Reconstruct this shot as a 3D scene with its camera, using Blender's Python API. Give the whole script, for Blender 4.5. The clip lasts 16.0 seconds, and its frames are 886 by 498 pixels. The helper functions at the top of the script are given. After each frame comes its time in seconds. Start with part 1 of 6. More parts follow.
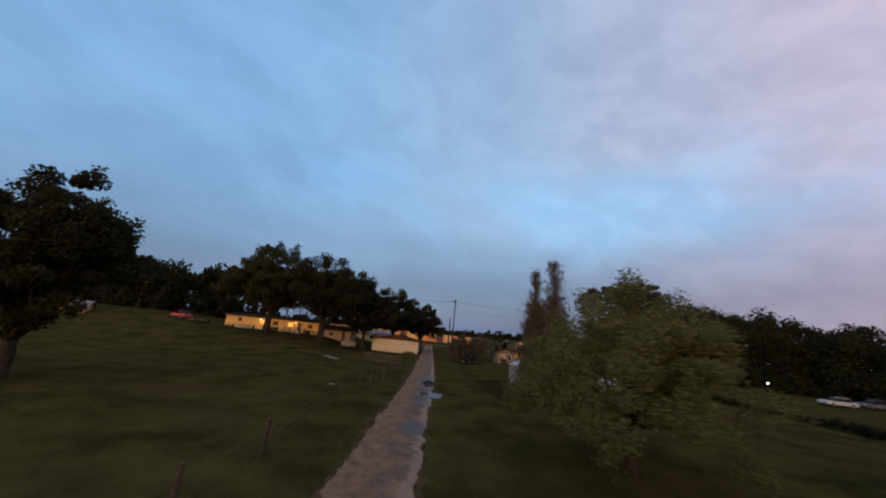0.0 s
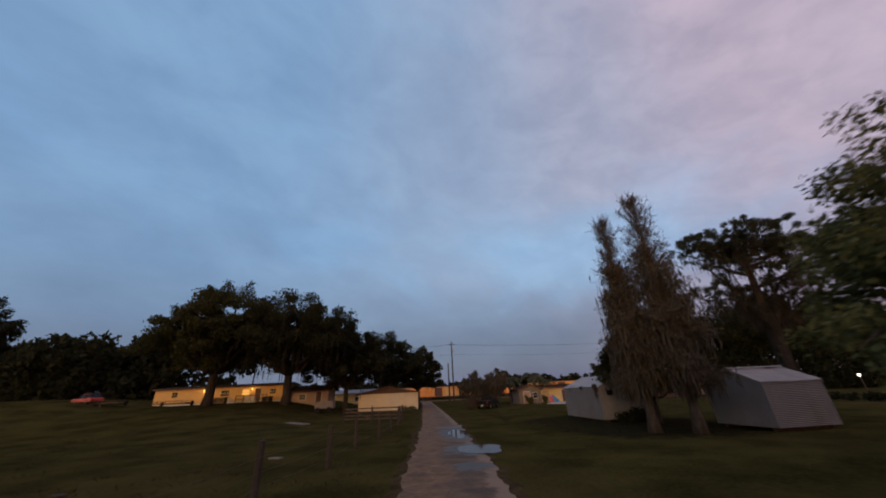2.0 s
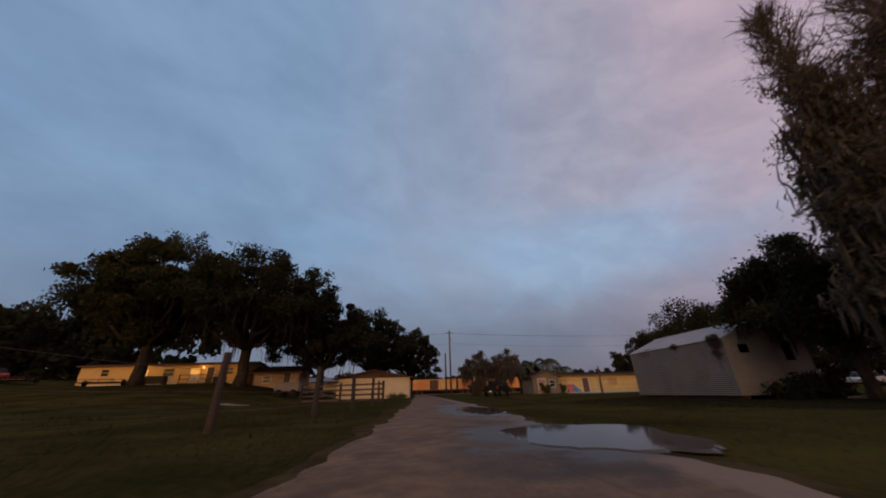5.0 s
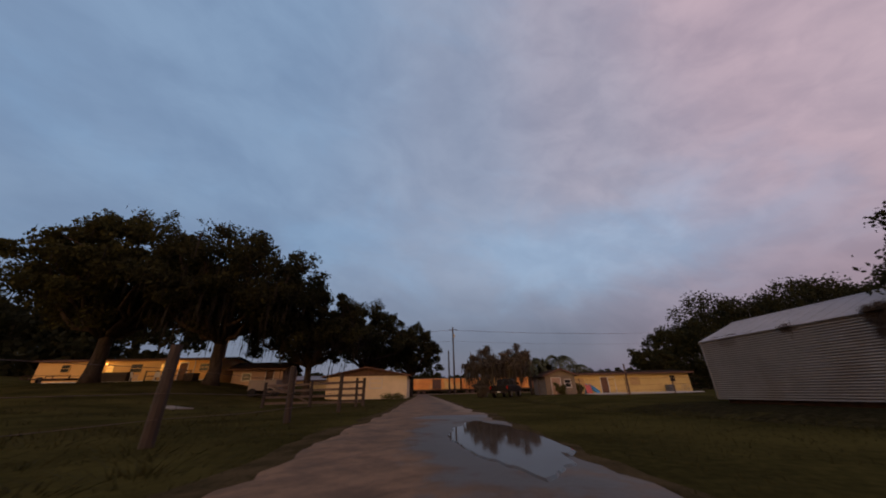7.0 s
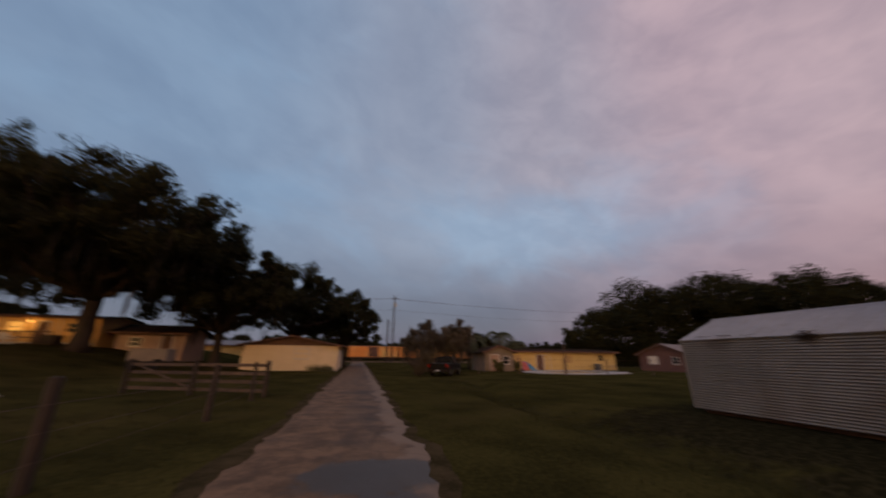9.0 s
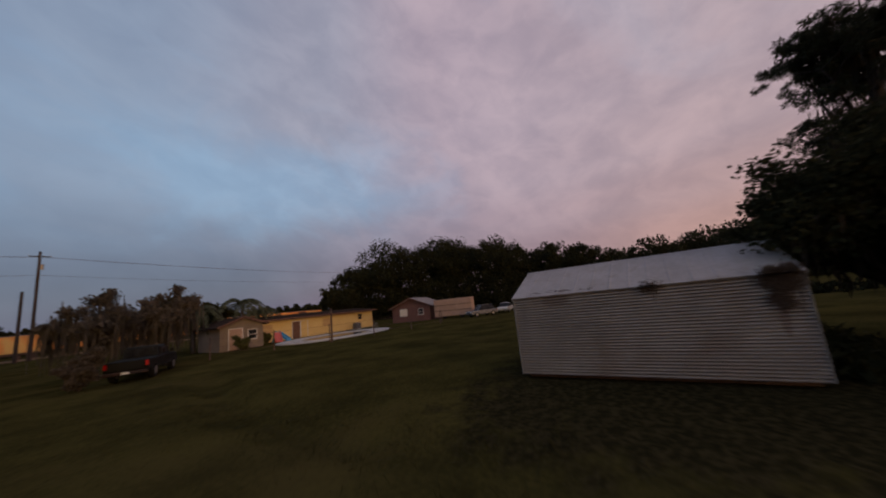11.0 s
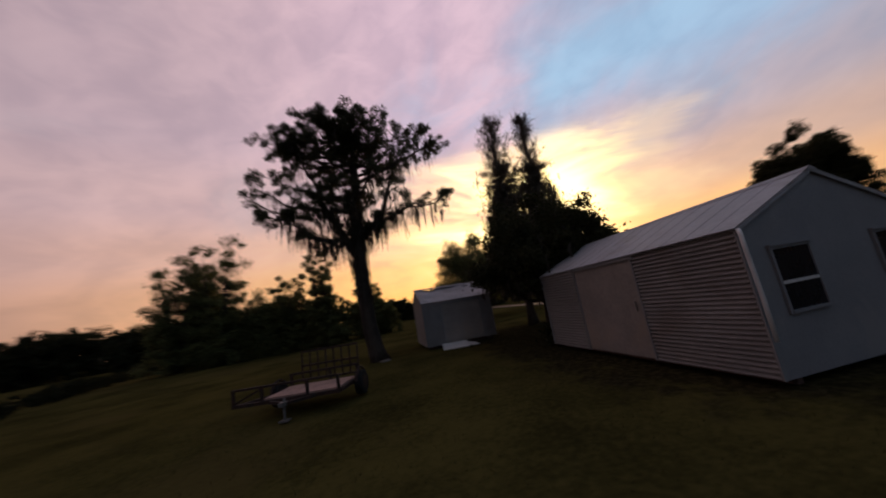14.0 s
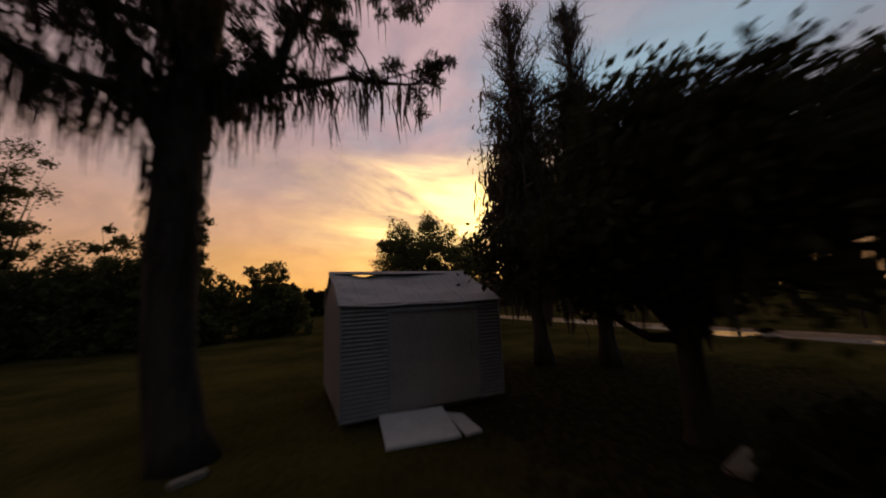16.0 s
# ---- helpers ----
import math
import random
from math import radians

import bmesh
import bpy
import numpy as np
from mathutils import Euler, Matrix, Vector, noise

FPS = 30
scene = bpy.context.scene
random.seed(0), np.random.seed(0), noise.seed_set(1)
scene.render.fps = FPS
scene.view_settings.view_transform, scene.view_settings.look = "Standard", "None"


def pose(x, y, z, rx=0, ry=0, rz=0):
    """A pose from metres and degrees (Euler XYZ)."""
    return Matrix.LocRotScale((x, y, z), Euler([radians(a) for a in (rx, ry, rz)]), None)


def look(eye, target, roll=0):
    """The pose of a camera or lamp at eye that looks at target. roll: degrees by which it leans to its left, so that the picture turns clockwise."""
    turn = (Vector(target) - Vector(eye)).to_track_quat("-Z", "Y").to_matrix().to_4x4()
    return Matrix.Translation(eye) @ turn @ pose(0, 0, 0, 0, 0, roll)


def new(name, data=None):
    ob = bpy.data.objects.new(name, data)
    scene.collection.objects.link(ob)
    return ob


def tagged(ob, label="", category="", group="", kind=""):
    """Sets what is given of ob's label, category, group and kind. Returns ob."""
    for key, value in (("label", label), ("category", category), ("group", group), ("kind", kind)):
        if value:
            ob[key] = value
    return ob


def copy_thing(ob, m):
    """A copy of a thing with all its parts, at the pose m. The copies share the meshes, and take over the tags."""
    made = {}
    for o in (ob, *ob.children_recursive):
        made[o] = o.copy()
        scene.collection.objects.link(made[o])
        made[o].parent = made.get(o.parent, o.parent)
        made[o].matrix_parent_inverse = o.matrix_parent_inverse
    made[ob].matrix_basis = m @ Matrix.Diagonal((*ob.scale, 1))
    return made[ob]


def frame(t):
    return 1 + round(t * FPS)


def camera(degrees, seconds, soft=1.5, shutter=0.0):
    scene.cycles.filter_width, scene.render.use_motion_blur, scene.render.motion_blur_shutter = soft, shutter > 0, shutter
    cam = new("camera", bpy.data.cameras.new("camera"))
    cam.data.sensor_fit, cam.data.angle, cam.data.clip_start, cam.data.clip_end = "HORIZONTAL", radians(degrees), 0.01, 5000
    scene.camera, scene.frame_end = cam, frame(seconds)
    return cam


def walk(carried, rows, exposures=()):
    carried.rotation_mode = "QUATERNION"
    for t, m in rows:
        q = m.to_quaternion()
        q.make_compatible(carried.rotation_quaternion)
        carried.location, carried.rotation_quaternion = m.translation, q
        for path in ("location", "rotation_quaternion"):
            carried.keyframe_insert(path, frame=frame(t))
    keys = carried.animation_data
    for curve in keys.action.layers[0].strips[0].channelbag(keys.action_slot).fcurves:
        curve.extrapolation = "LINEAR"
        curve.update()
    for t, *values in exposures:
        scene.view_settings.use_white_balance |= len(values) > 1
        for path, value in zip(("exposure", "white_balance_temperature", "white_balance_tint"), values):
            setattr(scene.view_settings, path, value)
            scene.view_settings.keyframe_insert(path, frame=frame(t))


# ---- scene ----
cam = camera(108.17, 16.0, soft=1.9, shutter=0.5)
walk(cam, [
    (0, pose(-11.179, -45.808, 5.481, 104.69, -5.43, -2.22)),
    (0.5, pose(-12.080, -41.756, 4.468, 109.78, 0.27, -1.64)),
    (1, pose(-12.785, -38.128, 3.472, 115.57, 6.92, -3.17)),
    (1.5, pose(-13.144, -34.534, 2.795, 114.70, 4.10, -3.68)),
    (2, pose(-13.060, -31.410, 2.350, 114.28, 2.56, -3.47)),
    (2.5, pose(-12.831, -28.986, 1.690, 114.02, -1.24, -2.95)),
    (3, pose(-12.769, -26.932, 1.197, 114.06, -1.48, -2.61)),
    (3.5, pose(-12.959, -24.961, 0.922, 113.77, -0.68, -3.17)),
    (6, pose(-12.308, -15.727, 0.498, 114.31, 1.92, -4.35)),
    (6.5, pose(-12.097, -14.413, 0.510, 114.01, 1.28, -4.04)),
    (7, pose(-11.877, -13.406, 0.616, 114.05, 1.26, -3.58)),
    (7.5, pose(-11.624, -12.505, 0.705, 113.84, 0.60, -2.89)),
    (8, pose(-11.238, -11.569, 0.994, 113.73, 0.50, -1.66)),
    (8.5, pose(-11.039, -10.684, 1.438, 113.38, 0.81, -2.04)),
    (9, pose(-11.348, -9.651, 1.678, 108.60, -0.49, -14.06)),
    (9.5, pose(-12.089, -8.846, 1.461, 106.71, -0.34, -34.97)),
    (11.8, pose(-5.551, 0.163, 2.789, 97.24, 0.85, -68.19)),
    (12, pose(-4.252, 1.170, 2.466, 97.85, -1.41, -75.02)),
    (12.5, pose(-0.915, 3.057, 2.241, 97.43, 4.43, -102.75)),
    (13, pose(2.639, 4.833, 2.092, 102.13, 6.23, -133.86)),
    (13.5, pose(6.287, 4.684, 2.105, 101.54, 11.69, -165.43)),
    (14, pose(8.840, 3.820, 1.912, 100.10, 9.62, -189.86)),
    (14.5, pose(9.998, 2.310, 1.650, 98.85, 8.38, -200.71)),
    (15, pose(9.872, 0.298, 1.467, 98.68, 6.52, -203.66)),
    (15.5, pose(9.045, -2.384, 1.889, 97.43, 2.81, -202.70)),
    (16, pose(7.747, -5.373, 2.213, 98.95, 2.62, -202.73)),
], exposures=[(0.0, 0.42, 5800, 2), (0.7, 0.24, 6000, 6), (2.0, 0.12, 6200, 9), (3.5, 0.0, 6450, 11), (6.0, -0.05, 6700, 14), (8.5, -0.05, 7000, 17), (9.5, -0.15, 7100, 14), (11.8, -0.1, 6350, 10), (12.5, -0.05, 6300, 10), (13.0, -0.08, 6600, 12), (13.5, -0.18, 6950, 15), (14.0, -0.40, 6900, 14), (14.5, -0.47, 6900, 13), (15.0, -0.48, 6850, 11), (15.5, -0.55, 6850, 10), (16.0, -0.8, 8000, 12)])

# ---------------------------------------------------------------- sky and sun
SUN_DIR = Vector((-0.42, -0.90, 0.075)).normalized()     # towards the sunset


class Nodes:
    """Small helper to wire shader nodes."""

    def __init__(self, tree, clear=True):
        self.t = tree
        if clear:
            tree.nodes.clear()

    def add(self, kind, **values):
        n = self.t.nodes.new(kind)
        for k, v in values.items():
            setattr(n, k, v)
        return n

    def link(self, a, b):
        self.t.links.new(a, b)

    def value(self, sock, v):
        if hasattr(v, "is_linked"):
            self.link(v, sock)
        else:
            sock.default_value = v

    def math(self, op, a, b=0.0, clamp=False):
        n = self.add("ShaderNodeMath", operation=op, use_clamp=clamp)
        self.value(n.inputs[0], a)
        self.value(n.inputs[1], b)
        return n.outputs[0]

    def vmath(self, op, a, b=(0, 0, 0)):
        n = self.add("ShaderNodeVectorMath", operation=op)
        self.value(n.inputs[0], a)
        self.value(n.inputs[1], b)
        return n.outputs["Value"] if op == "DOT_PRODUCT" else n.outputs[0]

    def ramp(self, fac, stops, smooth=True):
        n = self.add("ShaderNodeValToRGB")
        r = n.color_ramp
        r.interpolation = "EASE" if smooth else "LINEAR"
        while len(r.elements) < len(stops):
            r.elements.new(0.5)
        for e, (p, c) in zip(r.elements, stops):
            e.position = p
            e.color = (*c, 1) if len(c) == 3 else c
        self.link(fac, n.inputs[0])
        return n.outputs[0]

    def mix(self, fac, a, b, mode="MIX"):
        n = self.add("ShaderNodeMix", data_type="RGBA", blend_type=mode)
        self.value(n.inputs[0], fac)
        for s, v in ((n.inputs[6], a), (n.inputs[7], b)):
            if hasattr(v, "is_linked"):
                self.link(v, s)
            else:
                s.default_value = (*v, 1)
        return n.outputs[2]

    def noise(self, vec, scale, detail=4.0, rough=0.55, dist=0.0):
        n = self.add("ShaderNodeTexNoise")
        if vec is not None:
            self.link(vec, n.inputs["Vector"])
        n.inputs["Scale"].default_value = scale
        n.inputs["Detail"].default_value = detail
        n.inputs["Roughness"].default_value = rough
        n.inputs["Distortion"].default_value = dist
        return n.outputs[0]


def build_sky():
    world = bpy.data.worlds.new("dusk_sky")
    scene.world = world
    world.use_nodes = True
    k = Nodes(world.node_tree)
    d = k.add("ShaderNodeTexCoord").outputs["Generated"]
    d = k.vmath("NORMALIZE", d)
    sep = k.add("ShaderNodeSeparateXYZ")
    k.link(d, sep.inputs[0])
    up = sep.outputs[2]
    flat = k.vmath("NORMALIZE", k.vmath("MULTIPLY", d, (1, 1, 0)))
    s = SUN_DIR
    toward = k.vmath("DOT_PRODUCT", flat, Vector((s.x, s.y, 0)).normalized())
    az = k.math("MULTIPLY_ADD", toward, 0.5)
    az.node.inputs[2].default_value = 0.5
    el = k.math("MAXIMUM", up, 0.0)
    side = k.vmath("DOT_PRODUCT", flat, Vector((0.75, -0.66, 0)))
    pink = k.math("MULTIPLY_ADD", side, 0.5)
    pink.node.inputs[2].default_value = 0.5
    # high sky: blue on one side, lavender and pink on the other
    high = k.ramp(pink, [(0.0, (0.25, 0.40, 0.61)), (0.22, (0.34, 0.43, 0.59)), (0.45, (0.41, 0.42, 0.54)),
                         (0.66, (0.57, 0.465, 0.555)), (1.0, (0.60, 0.475, 0.53))])
    low_far = k.ramp(pink, [(0.0, (0.17, 0.22, 0.33)), (0.33, (0.115, 0.155, 0.265)), (0.56, (0.26, 0.21, 0.31)), (0.75, (0.42, 0.28, 0.34)), (1.0, (0.70, 0.40, 0.34))])
    low_sun = k.ramp(az, [(0.5, (0.66, 0.37, 0.29)), (0.8, (1.20, 0.64, 0.33)), (0.95, (1.80, 0.95, 0.29)), (1.0, (2.2, 1.2, 0.30))])
    low = k.mix(k.ramp(az, [(0.52, (0, 0, 0)), (0.85, (1, 1, 1))]), low_far, low_sun)
    near = k.ramp(el, [(0.0, (1, 1, 1)), (0.12, (0.88, 0.88, 0.88)), (0.22, (0.52, 0.52, 0.52)), (0.34, (0.18, 0.18, 0.18)), (0.50, (0, 0, 0))])
    lift = k.ramp(az, [(0.50, (1, 1, 1)), (0.75, (1.44, 1.38, 1.40)), (1.0, (1.85, 1.72, 1.78))])
    high = k.mix(1.0, high, lift, "MULTIPLY")
    base = k.mix(near, high, low)
    # broken cloud in loose, flattened heaps
    turn = k.add("ShaderNodeVectorRotate", rotation_type="AXIS_ANGLE")
    k.link(d, turn.inputs[0])
    turn.inputs["Axis"].default_value = (0.30, 0.95, 0.0)
    turn.inputs["Angle"].default_value = radians(-14)
    both = k.vmath("MULTIPLY", turn.outputs[0], (1.0, 1.0, 1.75))
    big = k.noise(both, 2.0, 6, 0.58, 0.5)
    fine = k.noise(both, 2.9, 7, 0.56, 0.5)
    ripple = k.noise(both, 9.0, 5, 0.56, 0.4)
    dark = k.mix(1.0, base, (0.72, 0.74, 0.80), "MULTIPLY")
    gap = k.ramp(pink, [(0.0, (0.24, 0.44, 0.70)), (0.35, (0.32, 0.50, 0.74)), (0.7, (0.48, 0.50, 0.66)), (1.0, (0.55, 0.52, 0.62))])
    sky = k.mix(k.ramp(fine, [(0.32, (0.55, 0.55, 0.55)), (0.66, (0, 0, 0))]), base, dark)
    high_up = k.ramp(el, [(0.16, (0, 0, 0)), (0.34, (1, 1, 1))])
    sky = k.mix(k.math("MULTIPLY", k.ramp(big, [(0.50, (0, 0, 0)), (0.74, (0.45, 0.45, 0.45))]), high_up), sky, gap)
    # two clear breaks where the blue shows through
    for aim, amount, blue in ((Vector((0.40, 0.83, 0.37)), 0.72, (0.33, 0.52, 0.76)), (Vector((-0.655, -0.545, 0.53)), 1.0, (0.52, 0.84, 1.20))):
        away = k.vmath("MULTIPLY", k.vmath("SUBTRACT", d, aim.normalized()), (0.85, 0.85, 2.8))
        size = k.add("ShaderNodeVectorMath", operation="LENGTH")
        k.link(away, size.inputs[0])
        shape = k.math("ADD", size.outputs["Value"], k.math("MULTIPLY", k.math("SUBTRACT", fine, 0.5), 0.9))
        sky = k.mix(k.ramp(shape, [(0.0, (amount, amount, amount)), (0.55, (0, 0, 0))]), sky, blue)
    grain = k.ramp(ripple, [(0.3, (0.90, 0.90, 0.92)), (0.7, (1.10, 1.08, 1.06))])
    sky = k.mix(k.ramp(pink, [(0.15, (0.35, 0.35, 0.35)), (0.55, (0.9, 0.9, 0.9))]), sky, grain, "MULTIPLY")
    # the lit cloud bank over the sunset
    aim = Vector((-0.39, -0.87, 0.28)).normalized()
    close = k.vmath("DOT_PRODUCT", d, aim)
    slant = k.add("ShaderNodeVectorRotate", rotation_type="AXIS_ANGLE")
    k.link(d, slant.inputs[0])
    slant.inputs["Axis"].default_value = (0.42, 0.90, 0.0)
    slant.inputs["Angle"].default_value = radians(9)
    bands = k.noise(k.vmath("MULTIPLY", slant.outputs[0], (1.5, 1.5, 6.0)), 1.5, 8, 0.6, 0.5)
    close = k.math("ADD", close, k.math("MULTIPLY", k.math("SUBTRACT", bands, 0.5), 0.16))
    glow = k.ramp(close, [(0.87, (0, 0, 0)), (0.93, (0.26, 0.26, 0.26)), (0.97, (0.68, 0.68, 0.68)), (1.0, (1, 1, 1))])
    streak = k.ramp(bands, [(0.30, (0.15, 0.15, 0.15)), (0.42, (0.65, 0.65, 0.65)), (0.54, (1, 1, 1))])
    belt = k.ramp(el, [(0.0, (0.2, 0.2, 0.2)), (0.12, (0.55, 0.55, 0.55)), (0.22, (1, 1, 1)), (0.33, (0.95, 0.95, 0.95)), (0.46, (0, 0, 0))])
    lit = k.math("MULTIPLY", k.math("MULTIPLY", glow, streak), belt)
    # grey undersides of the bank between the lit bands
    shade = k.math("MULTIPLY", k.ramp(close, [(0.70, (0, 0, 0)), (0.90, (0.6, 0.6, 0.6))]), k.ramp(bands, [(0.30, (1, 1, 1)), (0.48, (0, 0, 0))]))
    sky = k.mix(k.math("MULTIPLY", shade, belt), sky, (0.80, 0.58, 0.52))
    bright = k.ramp(close, [(0.84, (1.45, 1.0, 0.68)), (0.95, (2.7, 1.95, 0.90)), (1.0, (4.8, 3.7, 1.7))])
    sky = k.mix(lit, sky, bright)
    # below the horizon
    ground = k.math("LESS_THAN", up, -0.01)
    sky = k.mix(ground, sky, (0.03, 0.03, 0.02))
    # a little of the clear dusk sky's own light
    nishita = k.add("ShaderNodeTexSky", sky_type="NISHITA", sun_disc=False, sun_elevation=radians(2.0),
                    sun_rotation=math.atan2(s.x, s.y))
    sky = k.mix(1.0, sky, k.mix(0.97, nishita.outputs[0], (0, 0, 0)), "ADD")
    bg = k.add("ShaderNodeBackground")
    k.link(sky, bg.inputs[0])
    bg.inputs[1].default_value = SKY_STRENGTH
    k.link(bg.outputs[0], k.add("ShaderNodeOutputWorld").inputs[0])


SKY_STRENGTH = 0.84
build_sky()

sun = new("sun", bpy.data.lights.new("sun", "SUN"))
sun.data.energy, sun.data.angle, sun.data.color = 0.85, radians(16), (1.0, 0.52, 0.18)
sun.matrix_world = look(SUN_DIR * 60, (0, 0, 0))


# ---------------------------------------------------------------- materials
def material(name, base, dark=None, rough=0.7, metal=0.0, scale=3.0, fine=40.0, bump=0.15, stretch=(1, 1, 1), amount=0.6,
             spec=0.4, random_value=0.0, stain=None, stain_scale=0.8, stain_amount=0.0, use="Object"):
    m = bpy.data.materials.new(name)
    m.use_nodes = True
    k = Nodes(m.node_tree)
    b = k.add("ShaderNodeBsdfPrincipled")
    k.link(b.outputs[0], k.add("ShaderNodeOutputMaterial").inputs[0])
    co = k.add("ShaderNodeTexCoord").outputs[use]
    co = k.vmath("MULTIPLY", co, stretch)
    dark = dark or tuple(c * 0.65 for c in base)
    n1 = k.noise(co, scale, 5, 0.6)
    n2 = k.noise(co, fine, 3, 0.6)
    both = k.math("MULTIPLY_ADD", n2, 0.35)
    k.link(k.math("MULTIPLY", n1, 0.65), both.node.inputs[2])
    fac = k.ramp(both, [(0.5 - 0.25 * (1.2 - amount), (0, 0, 0)), (0.5 + 0.25 * (1.2 - amount), (1, 1, 1))])
    col = k.mix(fac, dark, base)
    if stain_amount > 0:
        n3 = k.noise(co, stain_scale, 6, 0.65, 0.4)
        col = k.mix(k.math("MULTIPLY", k.ramp(n3, [(0.5, (0, 0, 0)), (0.68, (1, 1, 1))]), stain_amount), col, stain)
    if random_value > 0:
        info = k.add("ShaderNodeObjectInfo")
        v = k.math("MULTIPLY_ADD", info.outputs["Random"], random_value)
        v.node.inputs[2].default_value = 1 - random_value / 2
        hsv = k.add("ShaderNodeHueSaturation")
        k.link(v, hsv.inputs["Value"])
        k.link(col, hsv.inputs["Color"])
        col = hsv.outputs[0]
    k.link(col, b.inputs["Base Color"])
    r = k.math("MULTIPLY_ADD", n1, 0.25)
    r.node.inputs[2].default_value = max(0.02, rough - 0.12)
    k.link(r, b.inputs["Roughness"])
    b.inputs["Metallic"].default_value = metal
    b.inputs["Specular IOR Level"].default_value = spec
    if bump > 0:
        bp = k.add("ShaderNodeBump")
        bp.inputs["Strength"].default_value = bump
        bp.inputs["Distance"].default_value = 0.02
        k.link(both, bp.inputs["Height"])
        k.link(bp.outputs[0], b.inputs["Normal"])
    return m


def leaf_material(name, light, dark):
    m = bpy.data.materials.new(name)
    m.use_nodes = True
    k = Nodes(m.node_tree)
    b = k.add("ShaderNodeBsdfPrincipled")
    geo = k.add("ShaderNodeNewGeometry")
    co = k.add("ShaderNodeTexCoord").outputs["Object"]
    n = k.noise(co, 0.6, 3)
    f = k.math("MULTIPLY_ADD", geo.outputs["Random Per Island"], 0.6)
    k.link(k.math("MULTIPLY", n, 0.4), f.node.inputs[2])
    col = k.mix(f, dark, light)
    k.link(col, b.inputs["Base Color"])
    b.inputs["Roughness"].default_value = 0.75
    b.inputs["Specular IOR Level"].default_value = 0.05
    tr = k.add("ShaderNodeBsdfTranslucent")
    k.link(col, tr.inputs[0])
    mx = k.add("ShaderNodeMixShader")
    mx.inputs[0].default_value = 0.36
    k.link(b.outputs[0], mx.inputs[1])
    k.link(tr.outputs[0], mx.inputs[2])
    k.link(mx.outputs[0], k.add("ShaderNodeOutputMaterial").inputs[0])
    return m


def glow_material(name, colour, strength):
    m = bpy.data.materials.new(name)
    m.use_nodes = True
    k = Nodes(m.node_tree)
    e = k.add("ShaderNodeEmission")
    e.inputs[0].default_value = (*colour, 1)
    e.inputs[1].default_value = strength
    k.link(e.outputs[0], k.add("ShaderNodeOutputMaterial").inputs[0])
    return m


def gloss_material(name, colour, rough=0.08, metal=0.0, spec=0.5):
    return material(name, colour, rough=rough + 0.05, metal=metal, bump=0.02, amount=0.3, spec=spec)




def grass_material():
    """Dark sod with bare patches; a darker flecked patch lies under the trees between the sheds."""
    m = material("grass_sod", (0.055, 0.046, 0.0140), (0.0190, 0.0172, 0.0062), rough=0.95, scale=0.35, fine=9.0, bump=0.35, amount=0.5,
                 stain=(0.056, 0.043, 0.016), stain_scale=0.12, stain_amount=0.5, spec=0.0)
    t = m.node_tree
    b = next(n for n in t.nodes if n.type == "BSDF_PRINCIPLED")
    col = b.inputs["Base Color"].links[0].from_socket
    k = Nodes(t, clear=False)
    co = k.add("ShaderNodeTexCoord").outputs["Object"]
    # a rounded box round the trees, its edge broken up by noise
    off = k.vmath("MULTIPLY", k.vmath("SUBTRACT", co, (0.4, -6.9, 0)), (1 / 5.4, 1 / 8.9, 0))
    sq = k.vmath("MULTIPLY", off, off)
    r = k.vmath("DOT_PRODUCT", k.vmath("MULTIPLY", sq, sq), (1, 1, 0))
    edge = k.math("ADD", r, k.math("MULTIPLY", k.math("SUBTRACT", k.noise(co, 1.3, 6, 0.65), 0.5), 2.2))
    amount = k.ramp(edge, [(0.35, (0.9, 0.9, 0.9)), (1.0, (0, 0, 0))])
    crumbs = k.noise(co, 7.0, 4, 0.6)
    dark_patch = k.mix(k.ramp(crumbs, [(0.4, (0, 0, 0)), (0.65, (1, 1, 1))]), (0.010, 0.009, 0.005), (0.030, 0.024, 0.012))
    k.link(k.mix(amount, col, dark_patch), b.inputs["Base Color"])
    return m


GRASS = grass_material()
BLADE = leaf_material("grass_blades", (0.050, 0.043, 0.0130), (0.0185, 0.0170, 0.0062))


